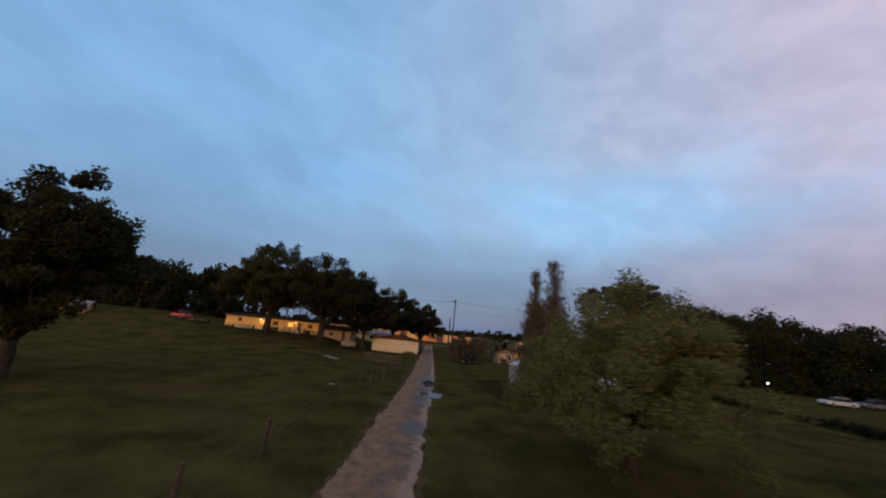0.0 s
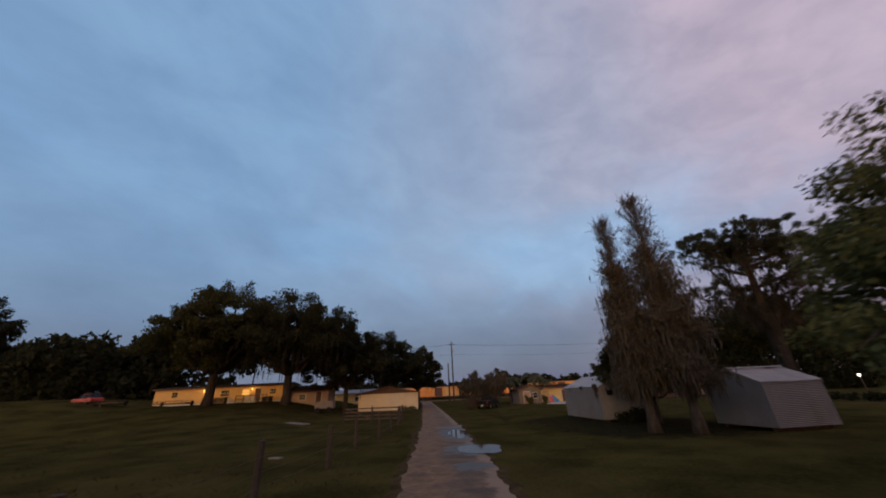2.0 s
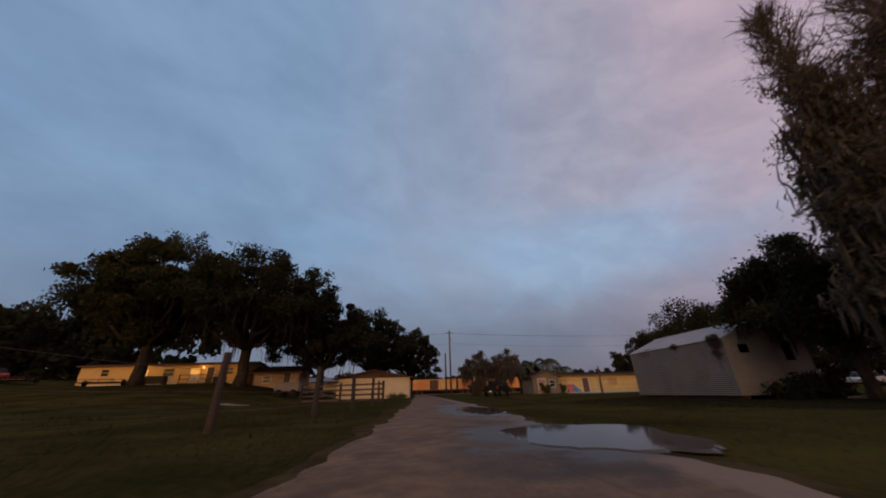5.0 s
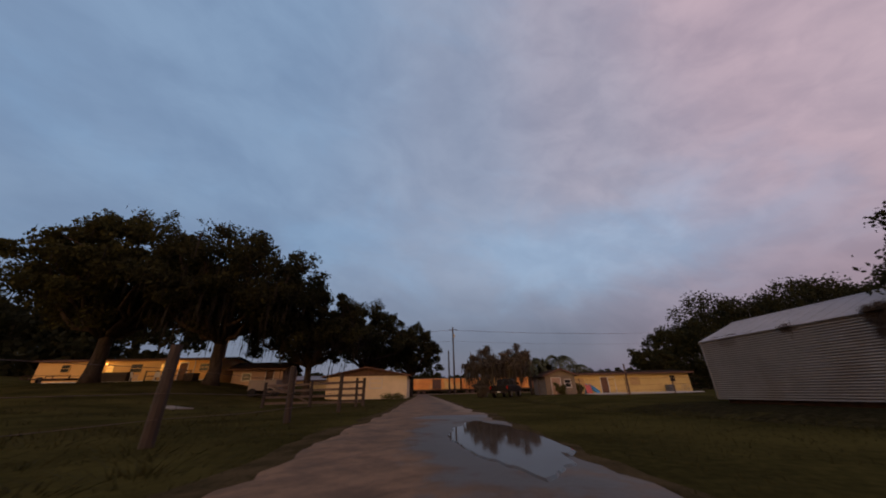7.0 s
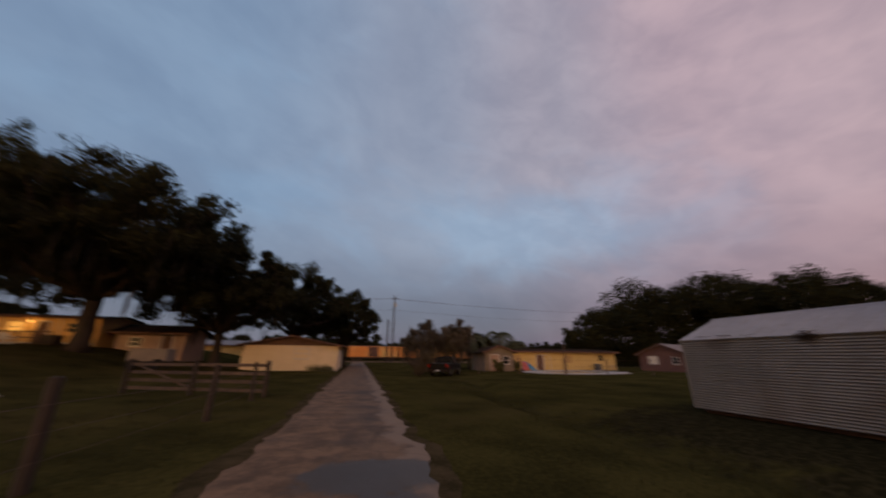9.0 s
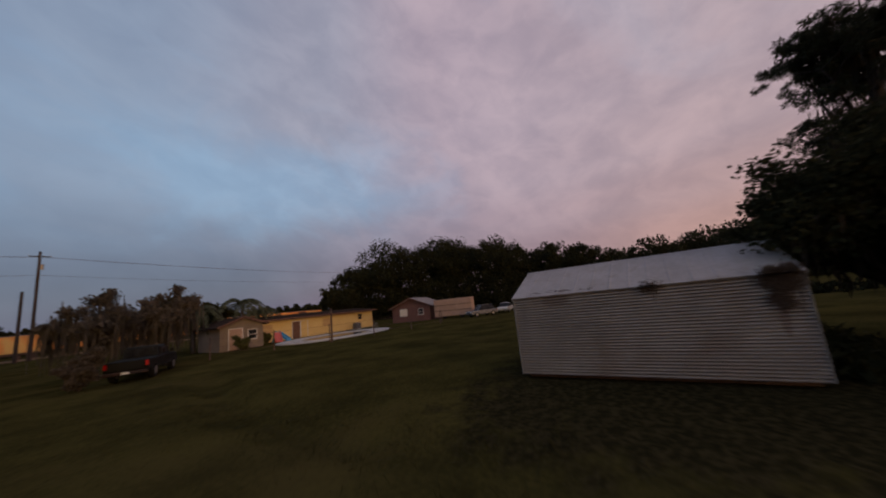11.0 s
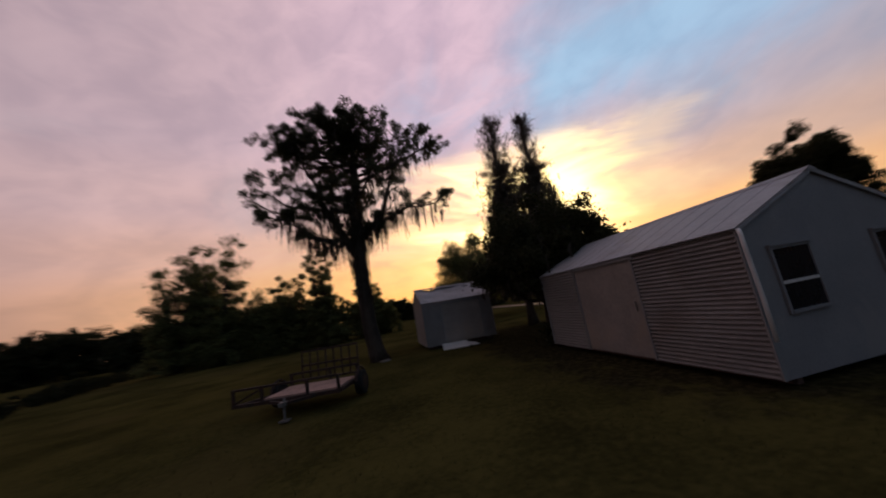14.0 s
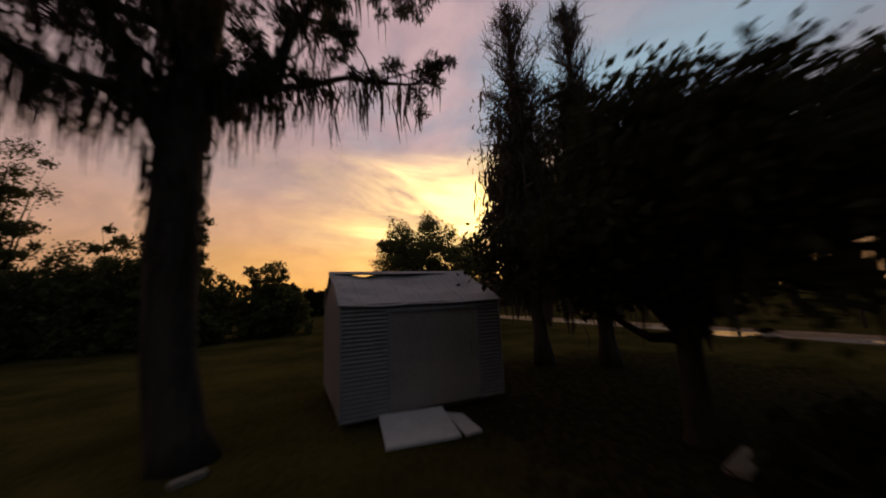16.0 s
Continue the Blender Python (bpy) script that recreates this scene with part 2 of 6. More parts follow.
def lane_material():
    """Old asphalt, sanded over towards the pasture; the attribute 'across' runs from 0 to 1 over the lane."""
    m = material("old_asphalt", (0.165, 0.104, 0.064), (0.066, 0.045, 0.031), rough=0.85, scale=0.9, fine=26, bump=0.6, amount=0.75,
                 stain=(0.050, 0.042, 0.036), stain_scale=0.42, stain_amount=0.85, spec=0.15)
    t = m.node_tree
    b = next(n for n in t.nodes if n.type == "BSDF_PRINCIPLED")
    col = b.inputs["Base Color"].links[0].from_socket
    k = Nodes(t, clear=False)
    co = k.add("ShaderNodeTexCoord").outputs["Object"]
    across = k.add("ShaderNodeAttribute", attribute_name="across").outputs["Fac"]
    drift = k.math("ADD", across, k.math("MULTIPLY", k.math("SUBTRACT", k.noise(co, 0.55, 6, 0.62), 0.5), 1.3))
    speck = k.noise(co, 1.7, 8, 0.72)
    sand = k.mix(k.ramp(speck, [(0.35, (0, 0, 0)), (0.65, (1, 1, 1))]), (0.080, 0.050, 0.030), (0.178, 0.106, 0.060))
    col = k.mix(k.ramp(drift, [(0.38, (1, 1, 1)), (0.68, (0, 0, 0))]), col, sand)
    # pale broken edge on the lawn's side
    rim = k.math("ADD", across, k.math("MULTIPLY", k.math("SUBTRACT", k.noise(co, 1.4, 5, 0.7), 0.5), 0.45))
    col = k.mix(k.ramp(rim, [(0.80, (0, 0, 0)), (0.90, (0.75, 0.75, 0.75))]), col, (0.205, 0.145, 0.102))
    cracks = k.add("ShaderNodeTexVoronoi", feature="DISTANCE_TO_EDGE")
    warp = k.vmath("ADD", co, k.vmath("MULTIPLY", k.add("ShaderNodeTexNoise").outputs["Color"], (0.3, 0.3, 0)))
    k.link(warp, cracks.inputs["Vector"])
    cracks.inputs["Scale"].default_value = 0.38
    col = k.mix(k.ramp(cracks.outputs["Distance"], [(0.0, (0.28, 0.28, 0.28)), (0.016, (0, 0, 0))]), col, (0.035, 0.027, 0.021))
    # brown mud, wet and smoother round the standing water
    ragged = k.math("MULTIPLY", k.math("SUBTRACT", k.noise(co, 1.5, 6, 0.62), 0.5), 2.4)
    rough = b.inputs["Roughness"].links[0].from_socket
    for cx, cy, rx, ry in ((-10.95, -8.1, 1.25, 4.0), (-10.5, -14.6, 2.0, 2.1), (-11.3, -18.2, 0.9, 0.9), (-11.6, -25.0, 0.9, 1.8), (-11.0, -4.0, 1.3, 0.9)):
        off = k.vmath("MULTIPLY", k.vmath("SUBTRACT", co, (cx, cy, 0)), (1 / rx, 1 / ry, 0))
        wet = k.ramp(k.math("ADD", k.vmath("DOT_PRODUCT", off, off), ragged), [(0.45, (0.9, 0.9, 0.9)), (1.25, (0, 0, 0))])
        col = k.mix(wet, col, (0.052, 0.039, 0.029))
        smooth = k.add("ShaderNodeMix", data_type="FLOAT")
        k.link(wet, smooth.inputs[0])
        k.link(rough, smooth.inputs[2])
        smooth.inputs[3].default_value = 0.42
        rough = smooth.outputs[0]
    k.link(col, b.inputs["Base Color"])
    k.link(rough, b.inputs["Roughness"])
    return m


ASPHALT = lane_material()
SAND = material("sandy_track", (0.175, 0.112, 0.070), (0.098, 0.064, 0.041), rough=0.95, scale=1.1, fine=22, bump=0.5, amount=0.7,
                stain=(0.075, 0.055, 0.038), stain_scale=0.55, stain_amount=0.6, spec=0.15)
EDGE_SOIL = material("bare_soil_edge", (0.070, 0.050, 0.026), (0.026, 0.021, 0.010), rough=0.95, scale=1.6, fine=25, bump=0.5, spec=0.0)
WHITE_METAL = material("painted_sheet", (0.205, 0.190, 0.184), (0.140, 0.129, 0.125), rough=0.45, scale=1.2, fine=14, bump=0.05, amount=0.5,
                       stain=(0.125, 0.092, 0.072), stain_scale=0.7, stain_amount=0.45, spec=0.5)


def rusted_metal():
    """The painted sheet with three brown rust blooms under the eave; local x runs along the wall."""
    m = WHITE_METAL.copy()
    m.name = "rusted_sheet"
    t = m.node_tree
    b = next(n for n in t.nodes if n.type == "BSDF_PRINCIPLED")
    col = b.inputs["Base Color"].links[0].from_socket
    k = Nodes(t, clear=False)
    co = k.add("ShaderNodeTexCoord").outputs["Object"]
    ragged = k.math("MULTIPLY", k.math("SUBTRACT", k.noise(co, 4.0, 6, 0.68), 0.5), 1.5)
    for x, z, w, h, deep in ((1.25, 2.06, 0.52, 0.24, 0.6), (3.60, 2.14, 0.34, 0.14, 0.55), (5.88, 1.98, 0.26, 0.40, 0.85), (5.80, 1.30, 0.11, 0.50, 0.7)):
        off = k.vmath("MULTIPLY", k.vmath("SUBTRACT", co, (x, 0, z)), (1 / w, 0, 1 / h))
        r = k.math("ADD", k.vmath("DOT_PRODUCT", off, off), ragged)
        col = k.mix(k.ramp(r, [(0.25, (deep, deep, deep)), (1.0, (0, 0, 0))]), col, (0.085, 0.058, 0.047))
    k.link(col, b.inputs["Base Color"])
    return m


RUSTED_METAL = rusted_metal()
ROOF_METAL = material("roof_sheet", (0.26, 0.247, 0.25), (0.185, 0.176, 0.176), rough=0.6, scale=1.0, fine=9, bump=0.04, amount=0.5,
                      stain=(0.13, 0.105, 0.09), stain_scale=0.9, stain_amount=0.5)
GABLE_PAINT = material("grey_board", (0.172, 0.168, 0.170), (0.132, 0.130, 0.134), rough=0.65, scale=1.5, fine=18, bump=0.05, amount=0.4,
                       stain=(0.24, 0.22, 0.20), stain_scale=0.9, stain_amount=0.3)
DOOR_PAINT = material("sliding_door_sheet", (0.215, 0.185, 0.165), (0.150, 0.130, 0.118), rough=0.5, scale=1.1, fine=12, bump=0.04,
                      stain=(0.22, 0.17, 0.13), stain_scale=0.8, stain_amount=0.5)
TRIM = material("white_trim", (0.50, 0.48, 0.46), (0.38, 0.36, 0.35), rough=0.45, scale=4, bump=0.03, amount=0.4)
GLASS_DARK = gloss_material("dark_pane", (0.010, 0.011, 0.014), 0.22, spec=0.15)
TIMBER = material("weathered_timber", (0.045, 0.029, 0.020), (0.018, 0.012, 0.009), rough=0.85, scale=4, fine=30, bump=0.5, stretch=(1, 1, 0.15),
                  random_value=0.35)
RAIL_WOOD = material("rail_board", (0.105, 0.068, 0.045), (0.05, 0.033, 0.022), rough=0.85, scale=4, fine=30, bump=0.4, random_value=0.3)
BARK = material("bark", (0.050, 0.038, 0.030), (0.018, 0.014, 0.012), rough=0.95, scale=3, fine=16, bump=0.9, stretch=(1, 1, 0.25), spec=0.1)
GREY_BARK = material("grey_bark", (0.085, 0.068, 0.057), (0.034, 0.028, 0.024), rough=0.95, scale=3, fine=16, bump=0.9, stretch=(1, 1, 0.25), spec=0.1)
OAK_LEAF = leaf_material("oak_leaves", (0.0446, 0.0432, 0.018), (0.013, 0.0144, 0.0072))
# lighter, more olive copy of the oak leaves, with sunlight put into its colour
OAK_SUNLIT = leaf_material("sunlit_oak_leaves", (0.064, 0.0608, 0.0203), (0.0172, 0.0187, 0.0078))
PINE_LEAF = leaf_material("pine_needles", (0.060, 0.062, 0.034), (0.020, 0.022, 0.014))
CYPRESS_LEAF = leaf_material("cypress_needles", (0.125, 0.100, 0.076), (0.045, 0.038, 0.029))
BUSH_LEAF = leaf_material("shrub_leaves", (0.135, 0.135, 0.05), (0.042, 0.046, 0.02))
PALM_LEAF = leaf_material("palm_fronds", (0.10, 0.105, 0.06), (0.035, 0.042, 0.024))
WOOD_LEAF = leaf_material("far_leaves", (0.0372, 0.0384, 0.0174), (0.0099, 0.0118, 0.0062))
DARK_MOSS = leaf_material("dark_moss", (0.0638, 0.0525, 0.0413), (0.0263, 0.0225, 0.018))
# darker moss copy for the oaks, the crowns' shade put into its colour
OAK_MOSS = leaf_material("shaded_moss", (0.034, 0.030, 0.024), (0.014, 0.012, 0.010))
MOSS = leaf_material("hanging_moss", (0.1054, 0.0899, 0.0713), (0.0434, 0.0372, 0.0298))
YELLOW_WALL = material("yellow_siding", (0.5276, 0.3804, 0.1516), (0.4563, 0.3181, 0.1212), rough=0.7, scale=0.8, fine=10, bump=0.05, amount=0.4)
CREAM_WALL = material("cream_block_wall", (0.624, 0.5016, 0.3379), (0.544, 0.4256, 0.2816), rough=0.75, scale=0.9, fine=10, bump=0.08, amount=0.4,
                      stain=(0.50, 0.40, 0.28), stain_scale=0.5, stain_amount=0.3)
HOME_WALL = material("tan_vinyl_siding", (0.60, 0.345, 0.110), (0.52, 0.295, 0.092), rough=0.6, scale=0.7, fine=10, bump=0.05, amount=0.4)
PINK_WALL = material("pinkish_board", (0.3264, 0.2176, 0.1632), (0.2584, 0.17, 0.1292), rough=0.75, scale=0.9, fine=12, bump=0.08)
RED_WALL = material("brick_red_board", (0.124, 0.0589, 0.0496), (0.0868, 0.0409, 0.0372), rough=0.8, scale=1.5, fine=14, bump=0.1)
OFFWHITE_WALL = material("off_white_board", (0.62, 0.57, 0.50), (0.52, 0.47, 0.41), rough=0.7, scale=1, fine=12, bump=0.05)
ORANGE_WALL = material("orange_car_side", (0.72, 0.27, 0.055), (0.55, 0.20, 0.045), rough=0.55, scale=0.5, fine=5, bump=0.04,
                       stain=(0.60, 0.42, 0.14), stain_scale=0.15, stain_amount=0.8)
SHINGLE = material("brown_shingle", (0.040, 0.028, 0.022), (0.020, 0.0145, 0.012), rough=1.0, scale=1.5, fine=14, bump=0.4, spec=0.0)
GREY_ROOF = material("grey_sheet_roof", (0.18, 0.162, 0.156), (0.12, 0.108, 0.108), rough=0.6, scale=0.8, fine=8, bump=0.1)
FASCIA = material("dark_fascia", (0.14, 0.075, 0.055), (0.08, 0.05, 0.04), rough=0.8, spec=0.1)
OLD_BOARD = material("weathered_pale_slab", (0.19, 0.158, 0.128), (0.10, 0.084, 0.068), rough=0.9, scale=0.9, fine=12, bump=0.2)
GREY_BOARD = material("grey_brown_board", (0.175, 0.135, 0.102), (0.125, 0.098, 0.076), rough=0.8, scale=1, fine=12, bump=0.08)
CONCRETE = material("pale_concrete", (0.36, 0.342, 0.312), (0.276, 0.258, 0.234), rough=0.85, scale=0.9, fine=12, bump=0.15)
AMBER_BLIND = material("amber_blind", (0.42, 0.27, 0.12), (0.30, 0.19, 0.085), rough=0.6, scale=2, fine=20, bump=0.05, stretch=(0.2, 1, 6))
BLACK_PAINT = gloss_material("black_car_paint", (0.006, 0.006, 0.006), 0.45, spec=0.1)
GREY_PAINT = gloss_material("grey_car_paint", (0.10, 0.10, 0.11), 0.2)
WHITE_PAINT = gloss_material("white_car_paint", (0.42, 0.41, 0.40), 0.25)
RED_PAINT = gloss_material("red_car_paint", (0.40, 0.05, 0.03), 0.2)
RUBBER = material("tyre_rubber", (0.016, 0.015, 0.015), (0.008, 0.008, 0.008), rough=0.9, spec=0.15)
STEEL = material("dull_steel", (0.32, 0.31, 0.30), (0.2, 0.19, 0.18), rough=0.45, metal=0.9, scale=6)
DULL_METAL = material("weathered_metal", (0.11, 0.105, 0.10), (0.055, 0.05, 0.047), rough=0.7, scale=6, fine=30, bump=0.2)
DARK_FRAME = material("dark_painted_frame", (0.042, 0.023, 0.018), (0.016, 0.013, 0.012), rough=0.75, scale=5, fine=30, bump=0.2, spec=0.12)
RUSTY = material("rusty_steel", (0.10, 0.055, 0.04), (0.045, 0.03, 0.024), rough=0.8, scale=5, fine=30, bump=0.3)
DECK_WOOD = material("trailer_plank", (0.30, 0.18, 0.145), (0.19, 0.115, 0.095), rough=0.85, scale=4, fine=30, bump=0.4, random_value=0.3)
BLUE_PLASTIC = gloss_material("blue_plastic", (0.04, 0.26, 0.50), 0.3)
RED_PLASTIC = gloss_material("red_plastic", (0.50, 0.07, 0.04), 0.3)
TAIL_RED = gloss_material("tail_lens", (0.35, 0.01, 0.01), 0.15)
PLATE = gloss_material("pale_plate", (0.6, 0.6, 0.58), 0.4)
LAMP_WARM = glow_material("warm_lamp", (1.0, 0.50, 0.12), 3.5)
LAMP_WINDOW = glow_material("lit_window", (1.0, 0.45, 0.09), 0.9)
LAMP_WHITE = glow_material("yard_lamp", (1.0, 0.85, 0.62), 4.5)


def water_material():
    m = bpy.data.materials.new("puddle_water")
    m.use_nodes = True
    k = Nodes(m.node_tree)
    b = k.add("ShaderNodeBsdfPrincipled")
    b.inputs["Base Color"].default_value = (0.050, 0.038, 0.028, 1)
    b.inputs["Roughness"].default_value = 0.05
    b.inputs["IOR"].default_value = 1.33
    b.inputs["Specular IOR Level"].default_value = 0.13
    co = k.add("ShaderNodeTexCoord").outputs["Object"]
    bp = k.add("ShaderNodeBump")
    bp.inputs["Strength"].default_value = 0.04
    bp.inputs["Distance"].default_value = 0.01
    k.link(k.noise(co, 5.0, 2), bp.inputs["Height"])
    k.link(bp.outputs[0], b.inputs["Normal"])
    k.link(b.outputs[0], k.add("ShaderNodeOutputMaterial").inputs[0])
    return m


WATER = water_material()


# ---------------------------------------------------------------- mesh helpers
class Geo:
    """Collects vertices and faces for one mesh."""

    def __init__(self):
        self.v, self.f = [], []

    def poly(self, pts):
        n = len(self.v)
        self.v += [tuple(p) for p in pts]
        self.f.append(tuple(range(n, n + len(pts))))
        return self

    def box(self, x0, y0, z0, x1, y1, z1, m=None):
        c = [(x0, y0, z0), (x1, y0, z0), (x1, y1, z0), (x0, y1, z0), (x0, y0, z1), (x1, y0, z1), (x1, y1, z1), (x0, y1, z1)]
        return self.hexa(c, m)

    def hexa(self, c, m=None):
        n = len(self.v)
        self.v += [tuple(m @ Vector(p)) if m else tuple(p) for p in c]
        self.f += [tuple(n + i for i in q) for q in ((3, 2, 1, 0), (4, 5, 6, 7), (0, 1, 5, 4), (1, 2, 6, 5), (2, 3, 7, 6), (3, 0, 4, 7))]
        return self

    def beam(self, a, b, w, h, up=(0, 0, 1)):
        a, b = Vector(a), Vector(b)
        d = (b - a).normalized()
        s = d.cross(Vector(up))
        s = (s if s.length > 1e-4 else d.cross(Vector((1, 0, 0)))).normalized()
        u = s.cross(d)
        s, u = s * w / 2, u * h / 2
        return self.hexa([a - s - u, b - s - u, b + s - u, a + s - u, a - s + u, b - s + u, b + s + u, a + s + u])

    def tube(self, pts, radii, seg=7, cap=True):
        pts = [Vector(p) for p in pts]
        n0 = len(self.v)
        for i, p in enumerate(pts):
            d = (pts[min(i + 1, len(pts) - 1)] - pts[max(i - 1, 0)]).normalized()
            s = d.cross(Vector((0.13, 0.97, 0.21))).normalized()
            u = d.cross(s)
            for j in range(seg):
                a = 2 * math.pi * j / seg
                self.v.append(tuple(p + (s * math.cos(a) + u * math.sin(a)) * radii[i]))
        for i in range(len(pts) - 1):
            for j in range(seg):
                a, b = n0 + i * seg + j, n0 + i * seg + (j + 1) % seg
                self.f.append((a, b, b + seg, a + seg))
        if cap:
            self.f.append(tuple(n0 + j for j in range(seg))[::-1])
            self.f.append(tuple(n0 + (len(pts) - 1) * seg + j for j in range(seg)))
        return self

    def disc_tube(self, centre, axis, r, h, seg=16):
        c, a = Vector(centre), Vector(axis).normalized()
        return self.tube([c - a * h / 2, c + a * h / 2], [r, r], seg)

    def weld(self):
        """Share the corners that coincide."""
        seen, spot = {}, []
        for v in self.v:
            spot.append(seen.setdefault(tuple(round(c, 4) for c in v), len(seen)))
        self.v, self.f = list(seen), [tuple(spot[i] for i in f) for f in self.f]
        return self

    def mesh(self, name, smooth=False):
        me = bpy.data.meshes.new(name)
        me.from_pydata(self.v, [], self.f)
        if smooth:
            me.polygons.foreach_set("use_smooth", [True] * len(me.polygons))
        me.update()
        return me


def thing(name, label, category, group="", at=(0, 0, 0), turn=0.0):
    ob = new(name)
    ob.empty_display_size = 0.2
    ob.matrix_world = pose(*at, 0, 0, turn)
    return tagged(ob, label, category, group)


def part(name, geo, mat, parent, label="", smooth=False, bevel=0.0):
    me = geo.mesh(name, smooth) if isinstance(geo, Geo) else geo
    if not me.materials:
        me.materials.append(mat)
    ob = new(name, me)
    ob.parent = parent
    if label:
        ob["label"] = label
    if bevel > 0:
        mod = ob.modifiers.new("edge", "BEVEL")
        mod.width, mod.segments, mod.limit_method = bevel, 2, "ANGLE"
    return ob


def single(name, geo, mat, label, category, group="", kind="", smooth=False, at=None):
    me = geo.mesh(name, smooth) if isinstance(geo, Geo) else geo
    if not me.materials:
        me.materials.append(mat)
    ob = new(name, me)
    if at is not None:
        ob.matrix_world = at
    return tagged(ob, label, category, group, kind)


def quads_mesh(name, quads):
    """A mesh of loose quads from an array (n, 4, 3)."""
    n = len(quads)
    me = bpy.data.meshes.new(name)
    me.vertices.add(n * 4)
    me.loops.add(n * 4)
    me.polygons.add(n)
    me.vertices.foreach_set("co", np.ascontiguousarray(quads, dtype=np.float32).ravel())
    me.loops.foreach_set("vertex_index", np.arange(n * 4, dtype=np.int32))
    me.polygons.foreach_set("loop_start", np.arange(n, dtype=np.int32) * 4)
    me.polygons.foreach_set("loop_total", np.full(n, 4, dtype=np.int32))
    me.update(calc_edges=True)
    return me


def unit(v):
    return v / np.maximum(np.linalg.norm(v, axis=-1, keepdims=True), 1e-9)


def leaf_quads(centres, radii, per, size, rng, flat=0.0, long=1.6, squash=0.75, ball=False, radial=0.0):
    """Leaves scattered in clumps; per leaves round each centre."""
    c = np.repeat(np.asarray(centres, float), per, axis=0)
    r = np.repeat(np.asarray(radii, float), per)
    if ball:
        q = unit(rng.normal(size=(len(c), 3))) * (rng.random(len(c)) ** 0.42 * r)[:, None]
    else:
        q = np.clip(rng.normal(size=(len(c), 3)) * 0.52, -1.25, 1.25) * r[:, None]
    q[:, 2] *= squash
    p = c + q
    a = unit(rng.normal(size=p.shape) * np.array([1, 1, 1 - flat]) + unit(q) * radial)
    b = unit(np.cross(a, unit(rng.normal(size=p.shape))))
    s = size * (0.6 + 0.8 * rng.random((len(p), 1)))
    a, b = a * s * long / 2, b * s / 2
    return np.stack([p - a, p - b * 0.9, p + a, p + b * 0.9], axis=1)


def moss_quads(points, rng, length=1.0, width=0.10):
    p = np.asarray(points, float)
    n = len(p)
    L = length * (0.25 + 1.15 * rng.random(n) ** 2.0)
    w = width * (0.5 + rng.random(n))
    ang = rng.random(n) * math.pi
    s = np.stack([np.cos(ang) * w, np.sin(ang) * w, np.zeros(n)], 1)
    low = p + np.stack([rng.normal(size=n) * 0.05, rng.normal(size=n) * 0.05, -L], 1)
    mid = (p + low) / 2 + np.stack([rng.normal(size=n) * 0.05, rng.normal(size=n) * 0.05, np.zeros(n)], 1)
    return np.concatenate([np.stack([p - s * 0.5, p + s * 0.5, mid + s, mid - s], 1), np.stack([mid - s, mid + s, low + s * 0.15, low - s * 0.15], 1)])


# ---------------------------------------------------------------- ground
def smooth01(v):
    v = min(1.0, max(0.0, v))
    return v * v * (3 - 2 * v)


def road_x(y):
    return -12.25 + 1.15 * smooth01((y + 36) / 40) + 0.1 * smooth01((y - 10) / 30)


def ground_z(x, y):
    z = (2.5 * smooth01((-x - 22) / 17) + 1.8 * smooth01((-x - 54) / 20)) * smooth01((y + 5) / 35) * (1 - smooth01((y - 70) / 60))
    near = max(0.0, 1 - math.hypot(x, y + 5) / 90)
    z += 0.07 * near * noise.noise(Vector((x * 0.16, y * 0.16, 0))) + 0.03 * near * noise.noise(Vector((x * 0.6, y * 0.6, 3)))
    side = abs(x - road_x(y))
    if side < 3.2:
        z *= smooth01((side - 1.5) / 1.7)
    line = -4.9 + 2.6 * smooth01((y - 4) / 14) + 1.2 * smooth01((-y - 4) / 7)
    ditch = abs(x - line)
    if ditch < 1.3 and -13 < y < 20:
        z -= 0.24 * (1 - smooth01(ditch / 1.3)) * (1 - smooth01((abs(y - 3) - 11) / 5))
    if -0.6 < x < 4.2 and -6.9 < y < 0.6:
        z = min(z, 0.0)
    return z


def axis_steps(centre, fine, step, far):
    out, d, s = [0.0], 0.0, step
    while d < far:
        d += s
        out.append(d)
        if d > fine:
            s *= 1.22
    return sorted({centre + v for v in out} | {centre - v for v in out})


def build_ground():
    xs, ys = axis_steps(-6, 26, 0.5, 2600), axis_steps(-8, 42, 0.8, 2600)
    g = Geo()
    for y in ys:
        for x in xs:
            g.v.append((x, y, ground_z(x, y) - 0.012))
    w = len(xs)
    for j in range(len(ys) - 1):
        for i in range(w - 1):
            a = j * w + i
            g.f.append((a, a + 1, a + 1 + w, a + w))
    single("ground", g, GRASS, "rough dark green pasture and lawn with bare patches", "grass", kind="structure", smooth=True)


